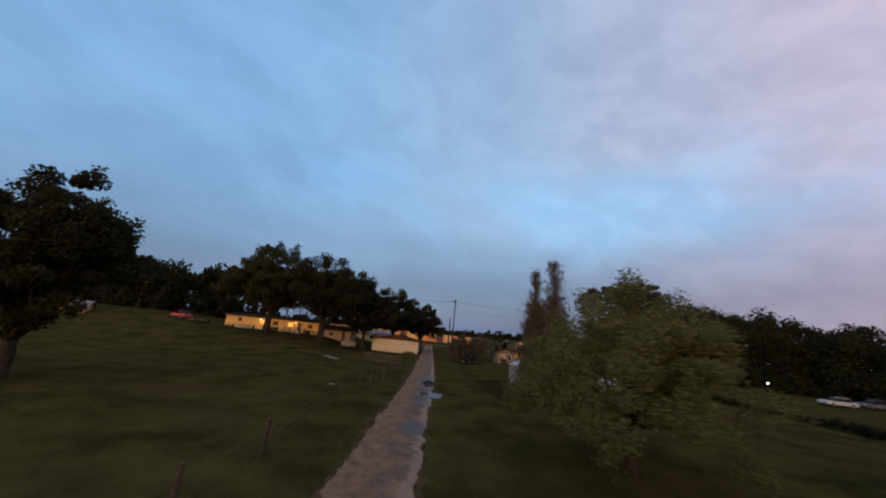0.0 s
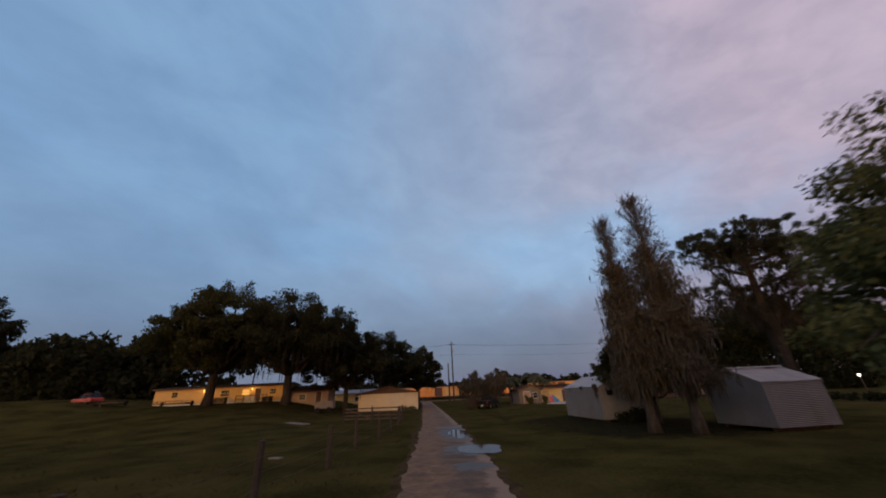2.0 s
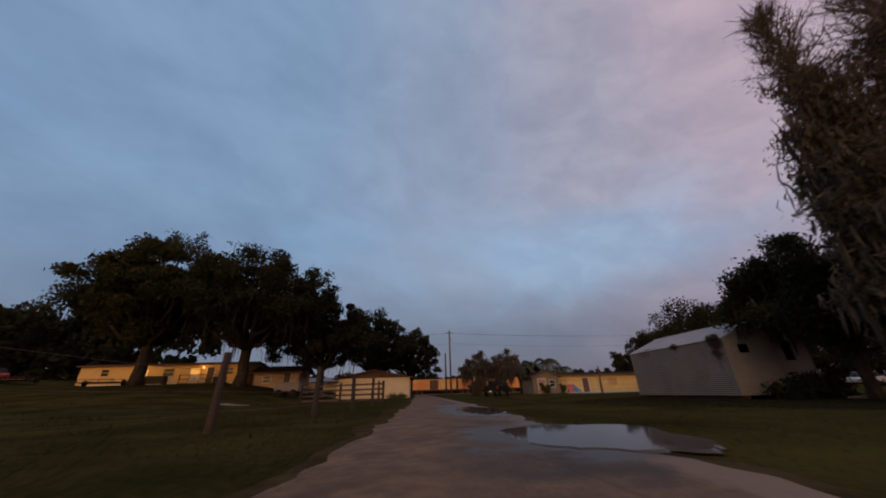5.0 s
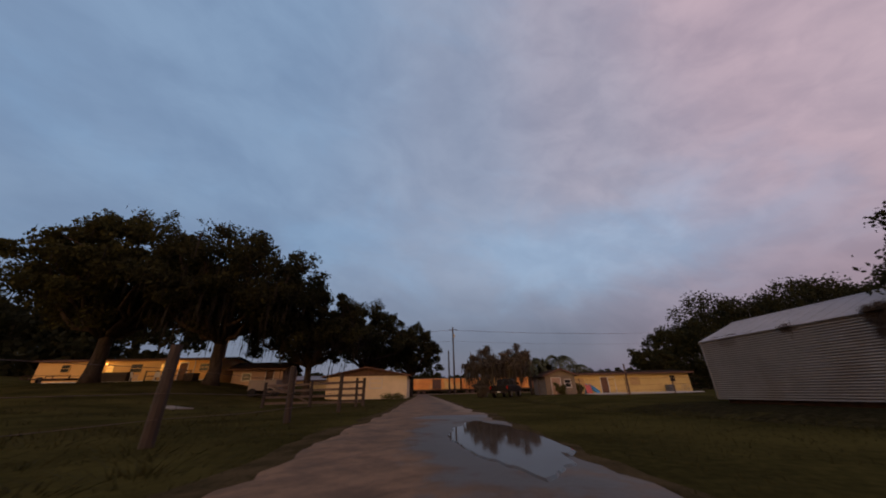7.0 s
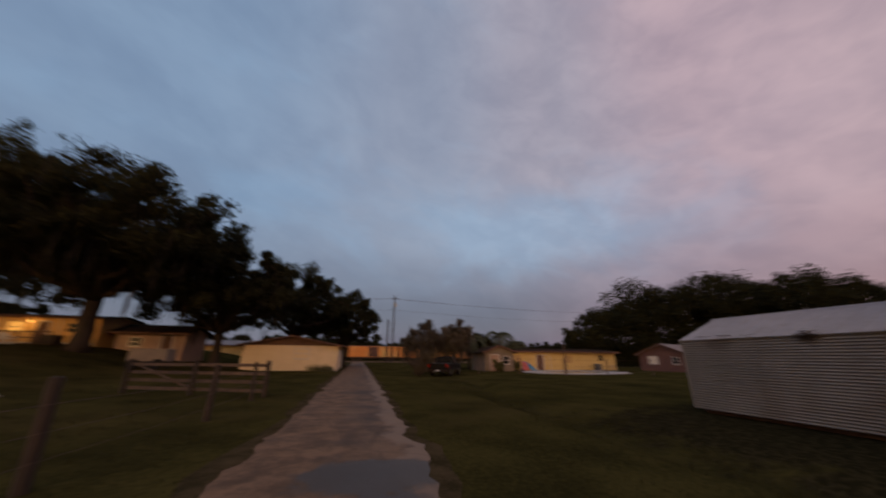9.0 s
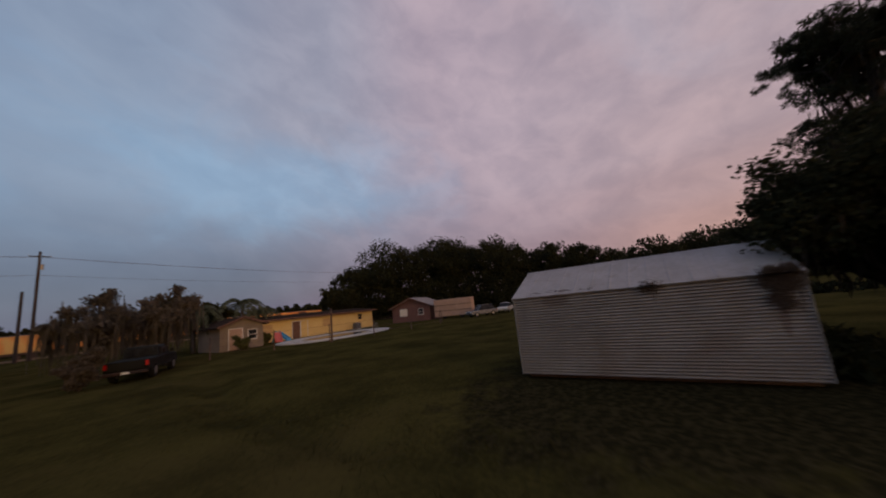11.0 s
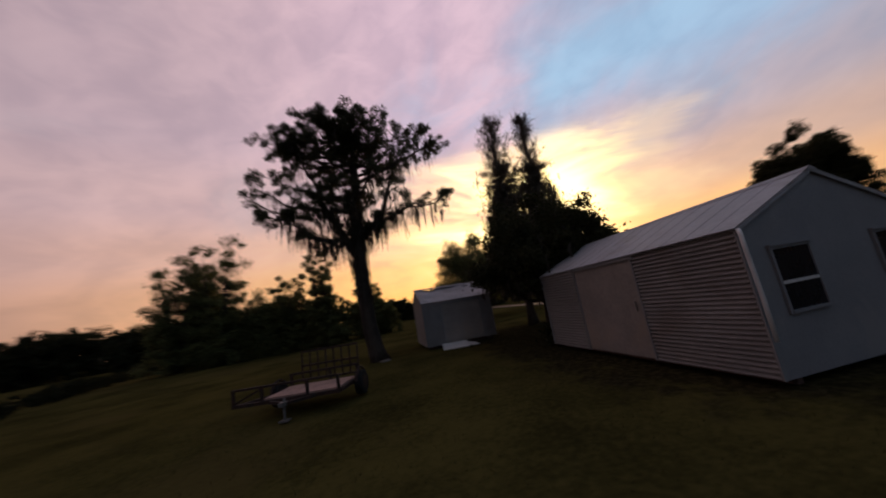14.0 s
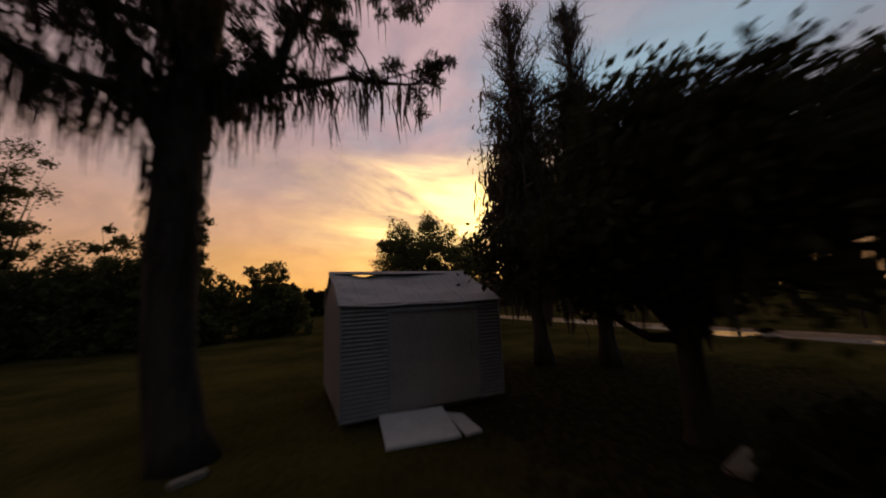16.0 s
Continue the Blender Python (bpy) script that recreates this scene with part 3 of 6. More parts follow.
def strip(name, y0, y1, left, right, mat, label, category, lift, step=0.5, wob=0.12):
    g = Geo()
    n = int((y1 - y0) / step)
    cols = 13
    for j in range(n + 1):
        y = y0 + j * (y1 - y0) / n
        a = road_x(y) + left + wob * noise.noise(Vector((y * 0.7, 1.7, left))) + wob * 0.6 * noise.noise(Vector((y * 2.3, 5.1, left)))
        b = road_x(y) + right + wob * noise.noise(Vector((y * 0.7, 8.3, right))) + wob * 0.6 * noise.noise(Vector((y * 2.3, 2.1, right)))
        for i in range(cols):
            u = i / (cols - 1)
            x = a + (b - a) * u
            crown = lift - (0.02 if i in (0, cols - 1) else 0.0) + 0.006 * noise.noise(Vector((x * 1.2, y * 1.2, 9)))
            g.v.append((x, y, crown))
    for j in range(n):
        for i in range(cols - 1):
            a = j * cols + i
            g.f.append((a, a + 1, a + 1 + cols, a + cols))
    ob = single(name, g, mat, label, category, kind="structure", smooth=True)
    ob.data.attributes.new("across", "FLOAT", "POINT").data.foreach_set("value", [(i % cols) / (cols - 1) for i in range(len(g.v))])
    return ob


def puddle(cx, cy, rx, ry, seed, z, mat, name, label, category):
    """A flat pool with a ragged shore."""
    g = Geo()
    pts = []
    for i in range(110):
        a = 2 * math.pi * i / 110
        c, q = math.cos(a), math.sin(a)
        k = 1 + 0.36 * noise.noise(Vector((c * 1.3 + seed, q * 1.3, seed))) + 0.14 * noise.noise(Vector((c * 3.4, q * 3.4, seed + 4))) + 0.05 * noise.noise(Vector((c * 9, q * 9, seed + 8)))
        pts.append((cx + rx * k * c, cy + ry * k * q, z))
    g.poly(pts)
    # the water thins out over the wet asphalt
    rim = [(cx + (x - cx) * 1.05, cy + (y - cy) * 1.05, 0.012) for x, y, _ in pts]
    for i in range(len(pts)):
        j = (i + 1) % len(pts)
        g.poly([rim[i], rim[j], pts[j], pts[i]])
    single(name, g, mat, label, category, group="puddles on the lane", kind="structure")


build_ground()
strip("shoulder", -75, 96, -2.35, 1.45, EDGE_SOIL, "bare soil edge of the lane with thin grass", "shoulder", 0.004, wob=0.32)
strip("road", -75, 96, -1.95, 1.12, ASPHALT, "narrow worn asphalt lane, sandy along the pasture's side", "road", 0.022, step=0.3, wob=0.26)
# standing water in the lane's dips
for cx, cy, rx, ry, seed in ((-10.80, -8.3, 0.62, 2.2, 1.0), (-10.45, -14.6, 1.05, 1.25, 3.0)):
    puddle(cx, cy, rx, ry, seed, 0.034, WATER, "puddle", "shallow still rain puddle on the asphalt lane", "puddle")



# ---------------------------------------------------------------- sheds
def corrugated(length, height, pitch, depth, per=6, skip=()):
    """A sheet in local x (length) and z, ribs along x, proud along -y. skip: x-ranges left open below a height."""
    g = Geo()
    xs = sorted({0.0, length, *[v for s in skip for v in s[:2]]})
    n = int(round(height / pitch * per))
    zs = [height * j / n for j in range(n + 1)]
    for i in range(len(xs) - 1):
        a, b = xs[i], xs[i + 1]
        lo = max([s[2] for s in skip if s[0] <= a and b <= s[1]] or [0.0])
        row = [z for z in zs if z >= lo - 1e-6]
        n0 = len(g.v)
        for z in row:
            y = -depth * (0.5 + 0.5 * math.sin(2 * math.pi * z / pitch) ** 1)
            g.v += [(a, y, z), (b, y, z)]
        for j in range(len(row) - 1):
            q = n0 + 2 * j
            g.f.append((q, q + 1, q + 3, q + 2))
    return g


def sash_window(parent, m, w, h):
    """Two-sash window in local x, z, facing -y."""
    win = new("window")
    win.parent = parent
    win.matrix_local = m
    t = 0.045
    f = Geo()
    f.box(-w / 2 - t, -0.035, -t, -w / 2, 0.0, h + t).box(w / 2, -0.035, -t, w / 2 + t, 0.0, h + t)
    f.box(-w / 2, -0.035, h, w / 2, 0.0, h + t).box(-w / 2, -0.045, -t, w / 2, 0.0, 0.0)
    f.box(-w / 2 - t - 0.02, -0.06, h + t, w / 2 + t + 0.02, 0.0, h + t + 0.03)
    part("frame", f, GABLE_PAINT, win, "grey painted frame")
    part("sash_rail", Geo().box(-w / 2, -0.03, h * 0.42, w / 2, -0.004, h * 0.42 + 0.045), TRIM, win, "white meeting rail")
    for z0, z1 in ((0.0, h * 0.42), (h * 0.42 + 0.045, h)):
        part("pane", Geo().box(-w / 2, -0.014, z0, w / 2, -0.006, z1), GLASS_DARK, win)


def gable_panel(width, wall, ridge, thick, holes=()):
    """A gable wall in upright strips, left open where holes (x0, x1, z0, z1) go through it."""
    g = Geo()

    def top(x):
        return wall + (ridge - wall) * (1 - abs(x - width / 2) / (width / 2))

    xs = sorted({0.0, width / 2, width, *[v for h in holes for v in h[:2]]})
    for a, b in zip(xs[:-1], xs[1:]):
        cuts = [h for h in holes if h[0] <= a + 1e-6 and b <= h[1] + 1e-6]
        bands = [(0.0, 0.0, cuts[0][2], cuts[0][2]), (cuts[0][3], cuts[0][3], top(a), top(b))] if cuts else [(0.0, 0.0, top(a), top(b))]
        for za, zb, ua, ub in bands:
            g.hexa([(a, 0, za), (b, 0, zb), (b, thick, zb), (a, thick, za), (a, 0, ua), (b, 0, ub), (b, thick, ub), (a, thick, ua)])
    return g.weld()


def shed(name, label, at, turn, W, L, wall, ridge, door, windows, holes=(), wall_mat=None, sag=0.0):
    """Local frame: long axis y from -L to 0, x from 0 to W, floor at z 0."""
    s = thing(name, label, "shed", at=at, turn=turn)
    wall_mat = wall_mat or WHITE_METAL
    th = 0.05
    for x in (0.35, W - 0.35):
        part("skid", Geo().box(x - 0.06, -L + 0.1, -at[2] - 0.03, x + 0.06, -0.1, 0.0), RUSTY, s, "dark timber skid under the floor")
    part("floor_frame", Geo().box(0.03, -L + 0.03, 0.0, W - 0.03, -0.03, 0.10), RUSTY, s)
    # long walls
    left = part("side_wall", corrugated(L, wall, 0.0762, 0.046), wall_mat, s, "white corrugated metal wall, rust streaked")
    left.matrix_local = Matrix.Translation((0, 0, 0)) @ pose(0, 0, 0, 0, 0, -90)
    d0, d1, dh = door
    right = part("side_wall", corrugated(L, wall, 0.0762, 0.046, skip=[(d0, d1, dh)]), WHITE_METAL, s, "white corrugated metal wall with a door opening")
    right.matrix_local = Matrix.Translation((W, -L, 0)) @ pose(0, 0, 0, 0, 0, 90)
    dm = Matrix.Translation((W, -L, 0)) @ pose(0, 0, 0, 0, 0, 90)
    dr = new("door")
    dr.parent = s
    dr.matrix_local = dm
    slab = Geo().box(d0, -0.012, 0.02, d1, 0.03, dh)
    part("door_sheet", slab, DOOR_PAINT, dr, "plain dull beige door sheet")
    part("door_track", Geo().box(d0 - 0.1, -0.06, dh, d1 + 0.1, -0.026, dh + 0.06), GABLE_PAINT, dr)
    for x in (d0 - 0.04, d1):
        part("door_post", Geo().box(x, -0.05, 0.0, x + 0.04, 0.0, dh), GABLE_PAINT, dr)
    part("door_handle", Geo().beam((d1 - 0.15, -0.05, 1.0), (d1 - 0.15, -0.05, 1.2), 0.03, 0.03), STEEL, dr)
    # gables
    far = part("gable_wall", gable_panel(W - 2 * 0.004, wall, ridge - 0.03, th), GABLE_PAINT, s, "smooth grey gable wall")
    far.matrix_local = Matrix.Translation((W - 0.004, 0.0, 0)) @ pose(0, 0, 0, 0, 0, 180)
    near = part("gable_wall", gable_panel(W - 2 * 0.004, wall, ridge - 0.03, th, holes), WHITE_METAL, s, "pale gable wall")
    near.matrix_local = Matrix.Translation((0.004, -L, 0))
    for cx, z0, w, h in windows:
        sash_window(s, Matrix.Translation((cx, 0.004, z0)) @ pose(0, 0, 0, 0, 0, 180), w, h)
    # roof: two slopes with ribs
    over, eave = 0.035, 0.09
    slope = math.hypot(W / 2, ridge - wall)
    for sx in (0, 1):
        g = Geo()
        ux, uz = (W / 2) / slope, (ridge - wall) / slope
        n = int(L / 0.42)
        ys = []
        for i in range(n + 1):
            y = -L - over + (L + 2 * over) * i / n
            ys += [(y - 0.03, 0), (y - 0.012, 0.009), (y + 0.012, 0.009), (y + 0.03, 0)] if 0 < i < n else [(y, 0)]
        rows = 7 if sag else 2
        for y, up in ys:
            for r in range(rows):
                u = -eave + (slope + eave) * r / (rows - 1)
                x = u * ux
                dent = sag * (0.75 * noise.noise(Vector((x * 1.6 + 3 * sx, y * 1.3, 2))) - 0.5 * math.sin(math.pi * max(0.0, min(1.0, -y / L)))) if sag else 0.0
                g.v.append((x if sx == 0 else W - x, y, wall + u * uz + up + 0.012 + dent * (0.4 if r == 0 else 1.0)))
        for i in range(len(ys) - 1):
            for r in range(rows - 1):
                a = rows * i + r
                g.f.append((a, a + 1, a + 1 + rows, a + rows) if sx else (a, a + rows, a + 1 + rows, a + 1))
        ro = part("roof_sheet", g, ROOF_METAL, s, "whitish ribbed metal roof slope, stained")
        mod = ro.modifiers.new("gauge", "SOLIDIFY")
        mod.thickness, mod.offset = 0.018, -1
    part("ridge_cap", Geo().hexa([(W / 2 - 0.14, -L - over - 0.01, ridge - 0.02), (W / 2 + 0.14, -L - over - 0.01, ridge - 0.02), (W / 2 + 0.14, over + 0.01, ridge - 0.02),
                                  (W / 2 - 0.14, over + 0.01, ridge - 0.02), (W / 2 - 0.02, -L - over - 0.01, ridge + 0.05), (W / 2 + 0.02, -L - over - 0.01, ridge + 0.05),
                                  (W / 2 + 0.02, over + 0.01, ridge + 0.05), (W / 2 - 0.02, over + 0.01, ridge + 0.05)]), ROOF_METAL, s)
    # corner and rake trim
    for x in (0.0, W):
        for y in (0.0, -L):
            sx, sy = (-1 if x == 0 else 1), (1 if y == 0 else -1)
            part("corner_trim", Geo().box(min(x + sx * 0.053, x - sx * 0.03), min(y + sy * 0.008, y - sy * 0.025), 0.0, max(x + sx * 0.053, x - sx * 0.03),
                                          max(y + sy * 0.008, y - sy * 0.025), wall - 0.03), GABLE_PAINT, s)
    for y in (over - 0.004, -L - over + 0.004):
        for sx in (0, 1):
            a = Vector((W / 2, y, ridge - 0.025))
            b = Vector((-0.075 if sx == 0 else W + 0.075, y, wall - 0.055))
            part("rake_trim", Geo().beam(a, b, 0.02, 0.05), ROOF_METAL, s)
    return s


shed_a = shed("storage_shed", "long white corrugated metal shed with two sash windows in its gable", (0, 0, 0.12), 0, 3.6, 6.25, 2.2, 2.98,
              (1.91, 4.06, 2.1), [(2.78, 0.89, 0.72, 0.90), (0.62, 0.89, 0.72, 0.90)], [(0.55, 1.02, 1.58, 1.94), (2.5, 2.98, 1.25, 1.98)], RUSTED_METAL)
# downspout at the far back corner
dn = Geo().tube([(3.66, 0.06, 2.16), (3.70, 0.10, 2.08), (3.70, 0.10, 1.9), (3.67, 0.09, 1.2), (3.69, 0.10, 0.55)], [0.03] * 5, 8)
part("downspout", dn, TRIM, shed_a, "white bent downspout at the corner", smooth=True)

shed("garden_shed", "small grey-white corrugated metal shed with a wide door", (3.85, -15.00, 0.14), 91.9, 3.25, 3.44, 2.05, 2.78,
              (0.92, 2.85, 1.88), [], sag=0.17)

# white board ramp before the small shed's door
rg = Geo()
rg.hexa([(-0.64, 0, 0.0), (0.56, 0, 0.0), (0.56, 1.08, 0.13), (-0.64, 1.08, 0.13), (-0.64, 0, 0.04), (0.56, 0, 0.04), (0.56, 1.08, 0.17), (-0.64, 1.08, 0.17)])
single("ramp_board", rg, TRIM, "white-painted board ramp leading to the small shed's door", "ramp", at=pose(5.98, -10.47, 0.02, 0, 0, 174))
rg = Geo()
rg.hexa([(-0.16, 0, 0.0), (0.16, 0.05, 0.0), (0.16, 0.85, 0.02), (-0.16, 1.0, 0.05), (-0.16, 0, 0.03), (0.16, 0.05, 0.03), (0.16, 0.85, 0.05), (-0.16, 1.0, 0.09)])
single("ramp_board", rg, TRIM, "narrow white board lying beside the ramp", "ramp", at=pose(5.18, -10.40, 0.02, 0, 0, 178))


# ---------------------------------------------------------------- trees
def wander(a, b, n, amount, rng, sag=0.0):
    a, b = np.asarray(a, float), np.asarray(b, float)
    u = np.linspace(0, 1, n)[:, None]
    p = a + (b - a) * u
    k = np.sin(u * math.pi)
    off = np.cumsum(rng.normal(size=(n, 3)) * amount, axis=0)
    off -= u * off[-1]
    p = p + off * k
    p[:, 2] -= sag * k[:, 0]
    return p


def broad_tree(name, label, x, y, height, spread, trunk_r, seed, leaf=OAK_LEAF, bark=BARK, base=0.28, clumps=46, per=170, size=0.30, moss=260,
               moss_len=1.6, group="", lean=(0, 0), flat_top=0.62, clump_r=0.20, skirt=None, ball=False, moss_mat=None):
    """A spreading tree: flared trunk, limbs that carry clumps of leaves, and hanging moss."""
    rng = np.random.default_rng(seed)
    z0 = ground_z(x, y) - 0.15
    t = thing(name, label, "tree", group, at=(x, y, z0))
    fork = height * base
    trunk = wander((0, 0, 0), (lean[0] * 0.3, lean[1] * 0.3, fork), 6, 0.12 * trunk_r, rng)
    g = Geo().tube(trunk, [trunk_r * v for v in (1.5, 1.12, 1.0, 0.95, 0.92, 0.95)], 12)
    part("trunk", g, bark, t, smooth=True)
    centres, radii = [], []
    n = max(5, clumps // 6)
    for i in range(n):
        a = 2 * math.pi * (i + rng.random() * 0.8) / n
        reach = spread * (0.45 + 0.55 * rng.random())
        rise = fork + (height - fork) * (0.25 + 0.65 * rng.random() * (1.1 - 0.5 * reach / spread))
        rise = min(rise, fork + (height - fork) * (1 - flat_top * (reach / spread) ** 2) - 0.12 * spread)
        tip = (lean[0] + math.cos(a) * reach, lean[1] + math.sin(a) * reach, rise)
        path = wander(trunk[-1] * np.array([1, 1, 0.9 + 0.1 * rng.random()]), tip, 8, 0.05 * spread, rng)
        limbs = Geo().tube(path, list(np.linspace(trunk_r * 0.55, trunk_r * 0.07, 8)), 6)
        for j in range(3):
            q = path[int(rng.integers(3, 8))]
            e = q + rng.normal(size=3) * spread * np.array([0.16, 0.16, 0.10]) + np.array([0, 0, spread * 0.08])
            far_out = min(1.0, math.hypot(e[0] - lean[0], e[1] - lean[1]) / spread)
            e[2] = min(e[2], fork + (height - fork) * (1 - flat_top * far_out ** 2) - 0.08 * height)
            limbs.tube(wander(q, e, 4, 0.02 * spread, rng), [trunk_r * 0.12, trunk_r * 0.09, trunk_r * 0.06, trunk_r * 0.03], 5)
            centres.append(e)
            radii.append(spread * clump_r * (0.6 + 0.7 * rng.random()))
        centres.append(path[-1])
        radii.append(spread * clump_r * (0.7 + 0.6 * rng.random()))
        part("limb", limbs, bark, t, smooth=True)
    while len(centres) < clumps:
        a, r = rng.random() * 2 * math.pi, spread * math.sqrt(rng.random())
        dome = (height - fork) * (1 - (r / spread) ** 2 * flat_top)
        z = fork + dome * (0.35 + 0.65 * rng.random() ** 0.6)
        centres.append((lean[0] + r * math.cos(a), lean[1] + r * math.sin(a), z - spread * 0.1))
        radii.append(spread * clump_r * (0.55 + 0.7 * rng.random()))
    centres = np.array(centres)
    rad = np.hypot(centres[:, 0] - lean[0], centres[:, 1] - lean[1]) / spread
    centres[:, :2] = np.where(rad[:, None] > 1, np.array(lean) + (centres[:, :2] - np.array(lean)) / np.maximum(rad, 1)[:, None], centres[:, :2])
    top = fork + (height - fork) * (1 - flat_top * np.minimum(rad, 1) ** 2) - np.array(radii) * 0.5
    centres[:, 2] = np.minimum(centres[:, 2], top)
    if skirt is not None:
        # underside of the crown: lifted clear of the trunk, lowest about two thirds of the way out
        floor_z = height * (skirt + 0.06 * np.cos(rad * 4.0) + 0.03 * rng.normal(size=len(centres))) + np.array(radii) * 0.5
        centres[:, 2] = np.maximum(centres[:, 2], floor_z)
    # outline broken by sprays that reach out of the clumps
    n = len(centres)
    pick = rng.integers(0, n, n)
    out = unit(centres[pick] - np.array([lean[0], lean[1], fork + (height - fork) * 0.3])) * (np.array(radii)[pick] * (0.5 + 0.6 * rng.random(n)))[:, None]
    q = np.concatenate([leaf_quads(centres, radii, per, size, rng, ball=ball), leaf_quads(centres[pick] + out, np.array(radii)[pick] * 0.45, max(12, per // 7), size * 0.85, rng)])
    part("crown", quads_mesh("crown", q), leaf, t)
    if moss:
        low = centres[rng.integers(0, len(centres), moss)] + rng.normal(size=(moss, 3)) * spread * 0.10
        low[:, 2] -= spread * 0.06
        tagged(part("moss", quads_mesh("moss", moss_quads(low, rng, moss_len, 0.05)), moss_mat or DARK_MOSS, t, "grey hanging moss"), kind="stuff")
    return t


def pine_tree(x, y):
    """A tall pine: thick mossy trunk forked at five metres, flat wide crown, one long low limb to the west."""
    rng = np.random.default_rng(11)
    t = thing("pine_tree", "tall dark pine with a flat spreading crown and hanging moss", "tree", at=(x, y, -0.1))
    zs = [0.0, 0.5, 1.6, 3.0, 4.5, 5.6, 6.6, 7.8, 9.2, 10.6, 11.7, 12.7]
    lean = [-0.04, 0.08, 0.24, 0.33, 0.36, 0.32, 0.26, 0.16, 0.10, 0.12, 0.16, 0.20]
    trunk = np.array([(lean[i] + rng.normal() * 0.02, 0.10 * math.sin(min(1.0, zs[i] / 5.0) * math.pi / 2) - 0.10 * max(0.0, zs[i] - 5), zs[i]) for i in range(12)])
    part("trunk", Geo().tube(trunk, [0.47, 0.38, 0.345, 0.335, 0.33, 0.33, 0.29, 0.24, 0.18, 0.12, 0.07, 0.03], 16), BARK, t, smooth=True)

    def stem(z):
        k = int(np.searchsorted(zs, z)) - 1
        u = (z - zs[k]) / (zs[k + 1] - zs[k])
        return trunk[k] * (1 - u) + trunk[k + 1] * u

    # start height, azimuth (0 = east), reach, rise, thickness, moss
    plan = [(4.8, 8, 2.3, 5.6, 0.25, 4), (5.6, 184, 2.6, 4.6, 0.19, 4), (6.3, 182, 4.6, 1.2, 0.12, 12), (5.9, 176, 1.9, 1.6, 0.08, 9),
            (6.2, -4, 3.2, 1.3, 0.11, 10), (7.2, -4, 4.3, 1.6, 0.12, 6), (8.0, -26, 4.4, 2.0, 0.11, 4), (6.0, 20, 3.7, 1.1, 0.11, 9), (6.0, 25, 1.7, 1.5, 0.08, 10),
            (6.6, 80, 1.6, 1.2, 0.09, 7), (7.0, 268, 2.9, 1.5, 0.11, 6), (7.8, 130, 2.2, 2.0, 0.10, 4), (8.0, 300, 3.4, 2.0, 0.11, 4),
            (8.8, 178, 4.5, 2.4, 0.10, 4), (9.8, 186, 4.2, 2.4, 0.09, 2), (9.9, 2, 3.6, 2.2, 0.09, 2), (9.2, 240, 3.6, 2.4, 0.09, 2)]
    for i in range(20):
        plan.append((9.3 + 2.8 * rng.random(), rng.random() * 360, 1.3 + 2.7 * rng.random(), 0.9 + 1.5 * rng.random(), 0.07, 1))
    tips, mossp, strand = [], [], np.random.default_rng(12)
    for z, az, reach, rise, thick, hang in plan:
        a = radians(az)
        reach *= 1 - (0.45 if z > 8 else 0.15) * max(0.0, math.sin(a))
        s = stem(z)
        e = s + np.array([math.cos(a) * reach, math.sin(a) * reach, rise])
        e[2] = min(e[2], 12.0 - 0.06 * reach ** 2 - 0.3 * max(0.0, math.sin(a) * reach))
        path = wander(s, e, 9, 0.13, rng, sag=0.30)
        limbs = Geo().tube(path, list(np.linspace(thick, 0.022, 9)), 7)
        for j in range(10):
            q = path[int(rng.integers(4, 9))]
            w = q + rng.normal(size=3) * np.array([0.60, 0.60, 0.26]) + np.array([math.cos(a) * 0.25, math.sin(a) * 0.25, 0.42])
            w[2] = min(w[2], 12.5 - 0.06 * (w[0] ** 2 + w[1] ** 2) - 0.3 * max(0.0, w[1]))
            limbs.tube(wander(q, w, 3, 0.05, rng), [0.032, 0.022, 0.012], 4)
            tips.append(w)
            tips.append(w + rng.normal(size=3) * np.array([0.26, 0.26, 0.12]))
        for q in path[2:8]:
            for _ in range(hang):
                p = q + rng.normal(size=3) * np.array([0.26, 0.26, 0.08])
                mossp += [p + strand.normal(size=3) * np.array([0.07, 0.07, 0.10]) for _ in range(5)]
        part("limb", limbs, BARK, t, smooth=True)
    # moss clinging to the trunk
    for _ in range(90):
        z = 3.0 + 3.8 * rng.random()
        a = rng.random() * 2 * math.pi
        mossp += [stem(z) + np.array([math.cos(a) * 0.34, math.sin(a) * 0.34, 0]) + strand.normal(size=3) * 0.06 for _ in range(4)]
    # needle tufts: long thin leaves round each tip
    q = leaf_quads(tips, list(0.18 + 0.14 * rng.random(len(tips))), 84, 0.040, rng, long=5.0, squash=0.8, ball=True, radial=1.6)
    part("crown", quads_mesh("crown", q), PINE_LEAF, t)
    tagged(part("moss", quads_mesh("moss", moss_quads(np.array(mossp), rng, 1.0, 0.020)), DARK_MOSS, t, "grey-brown hanging moss"), kind="stuff")
    return t


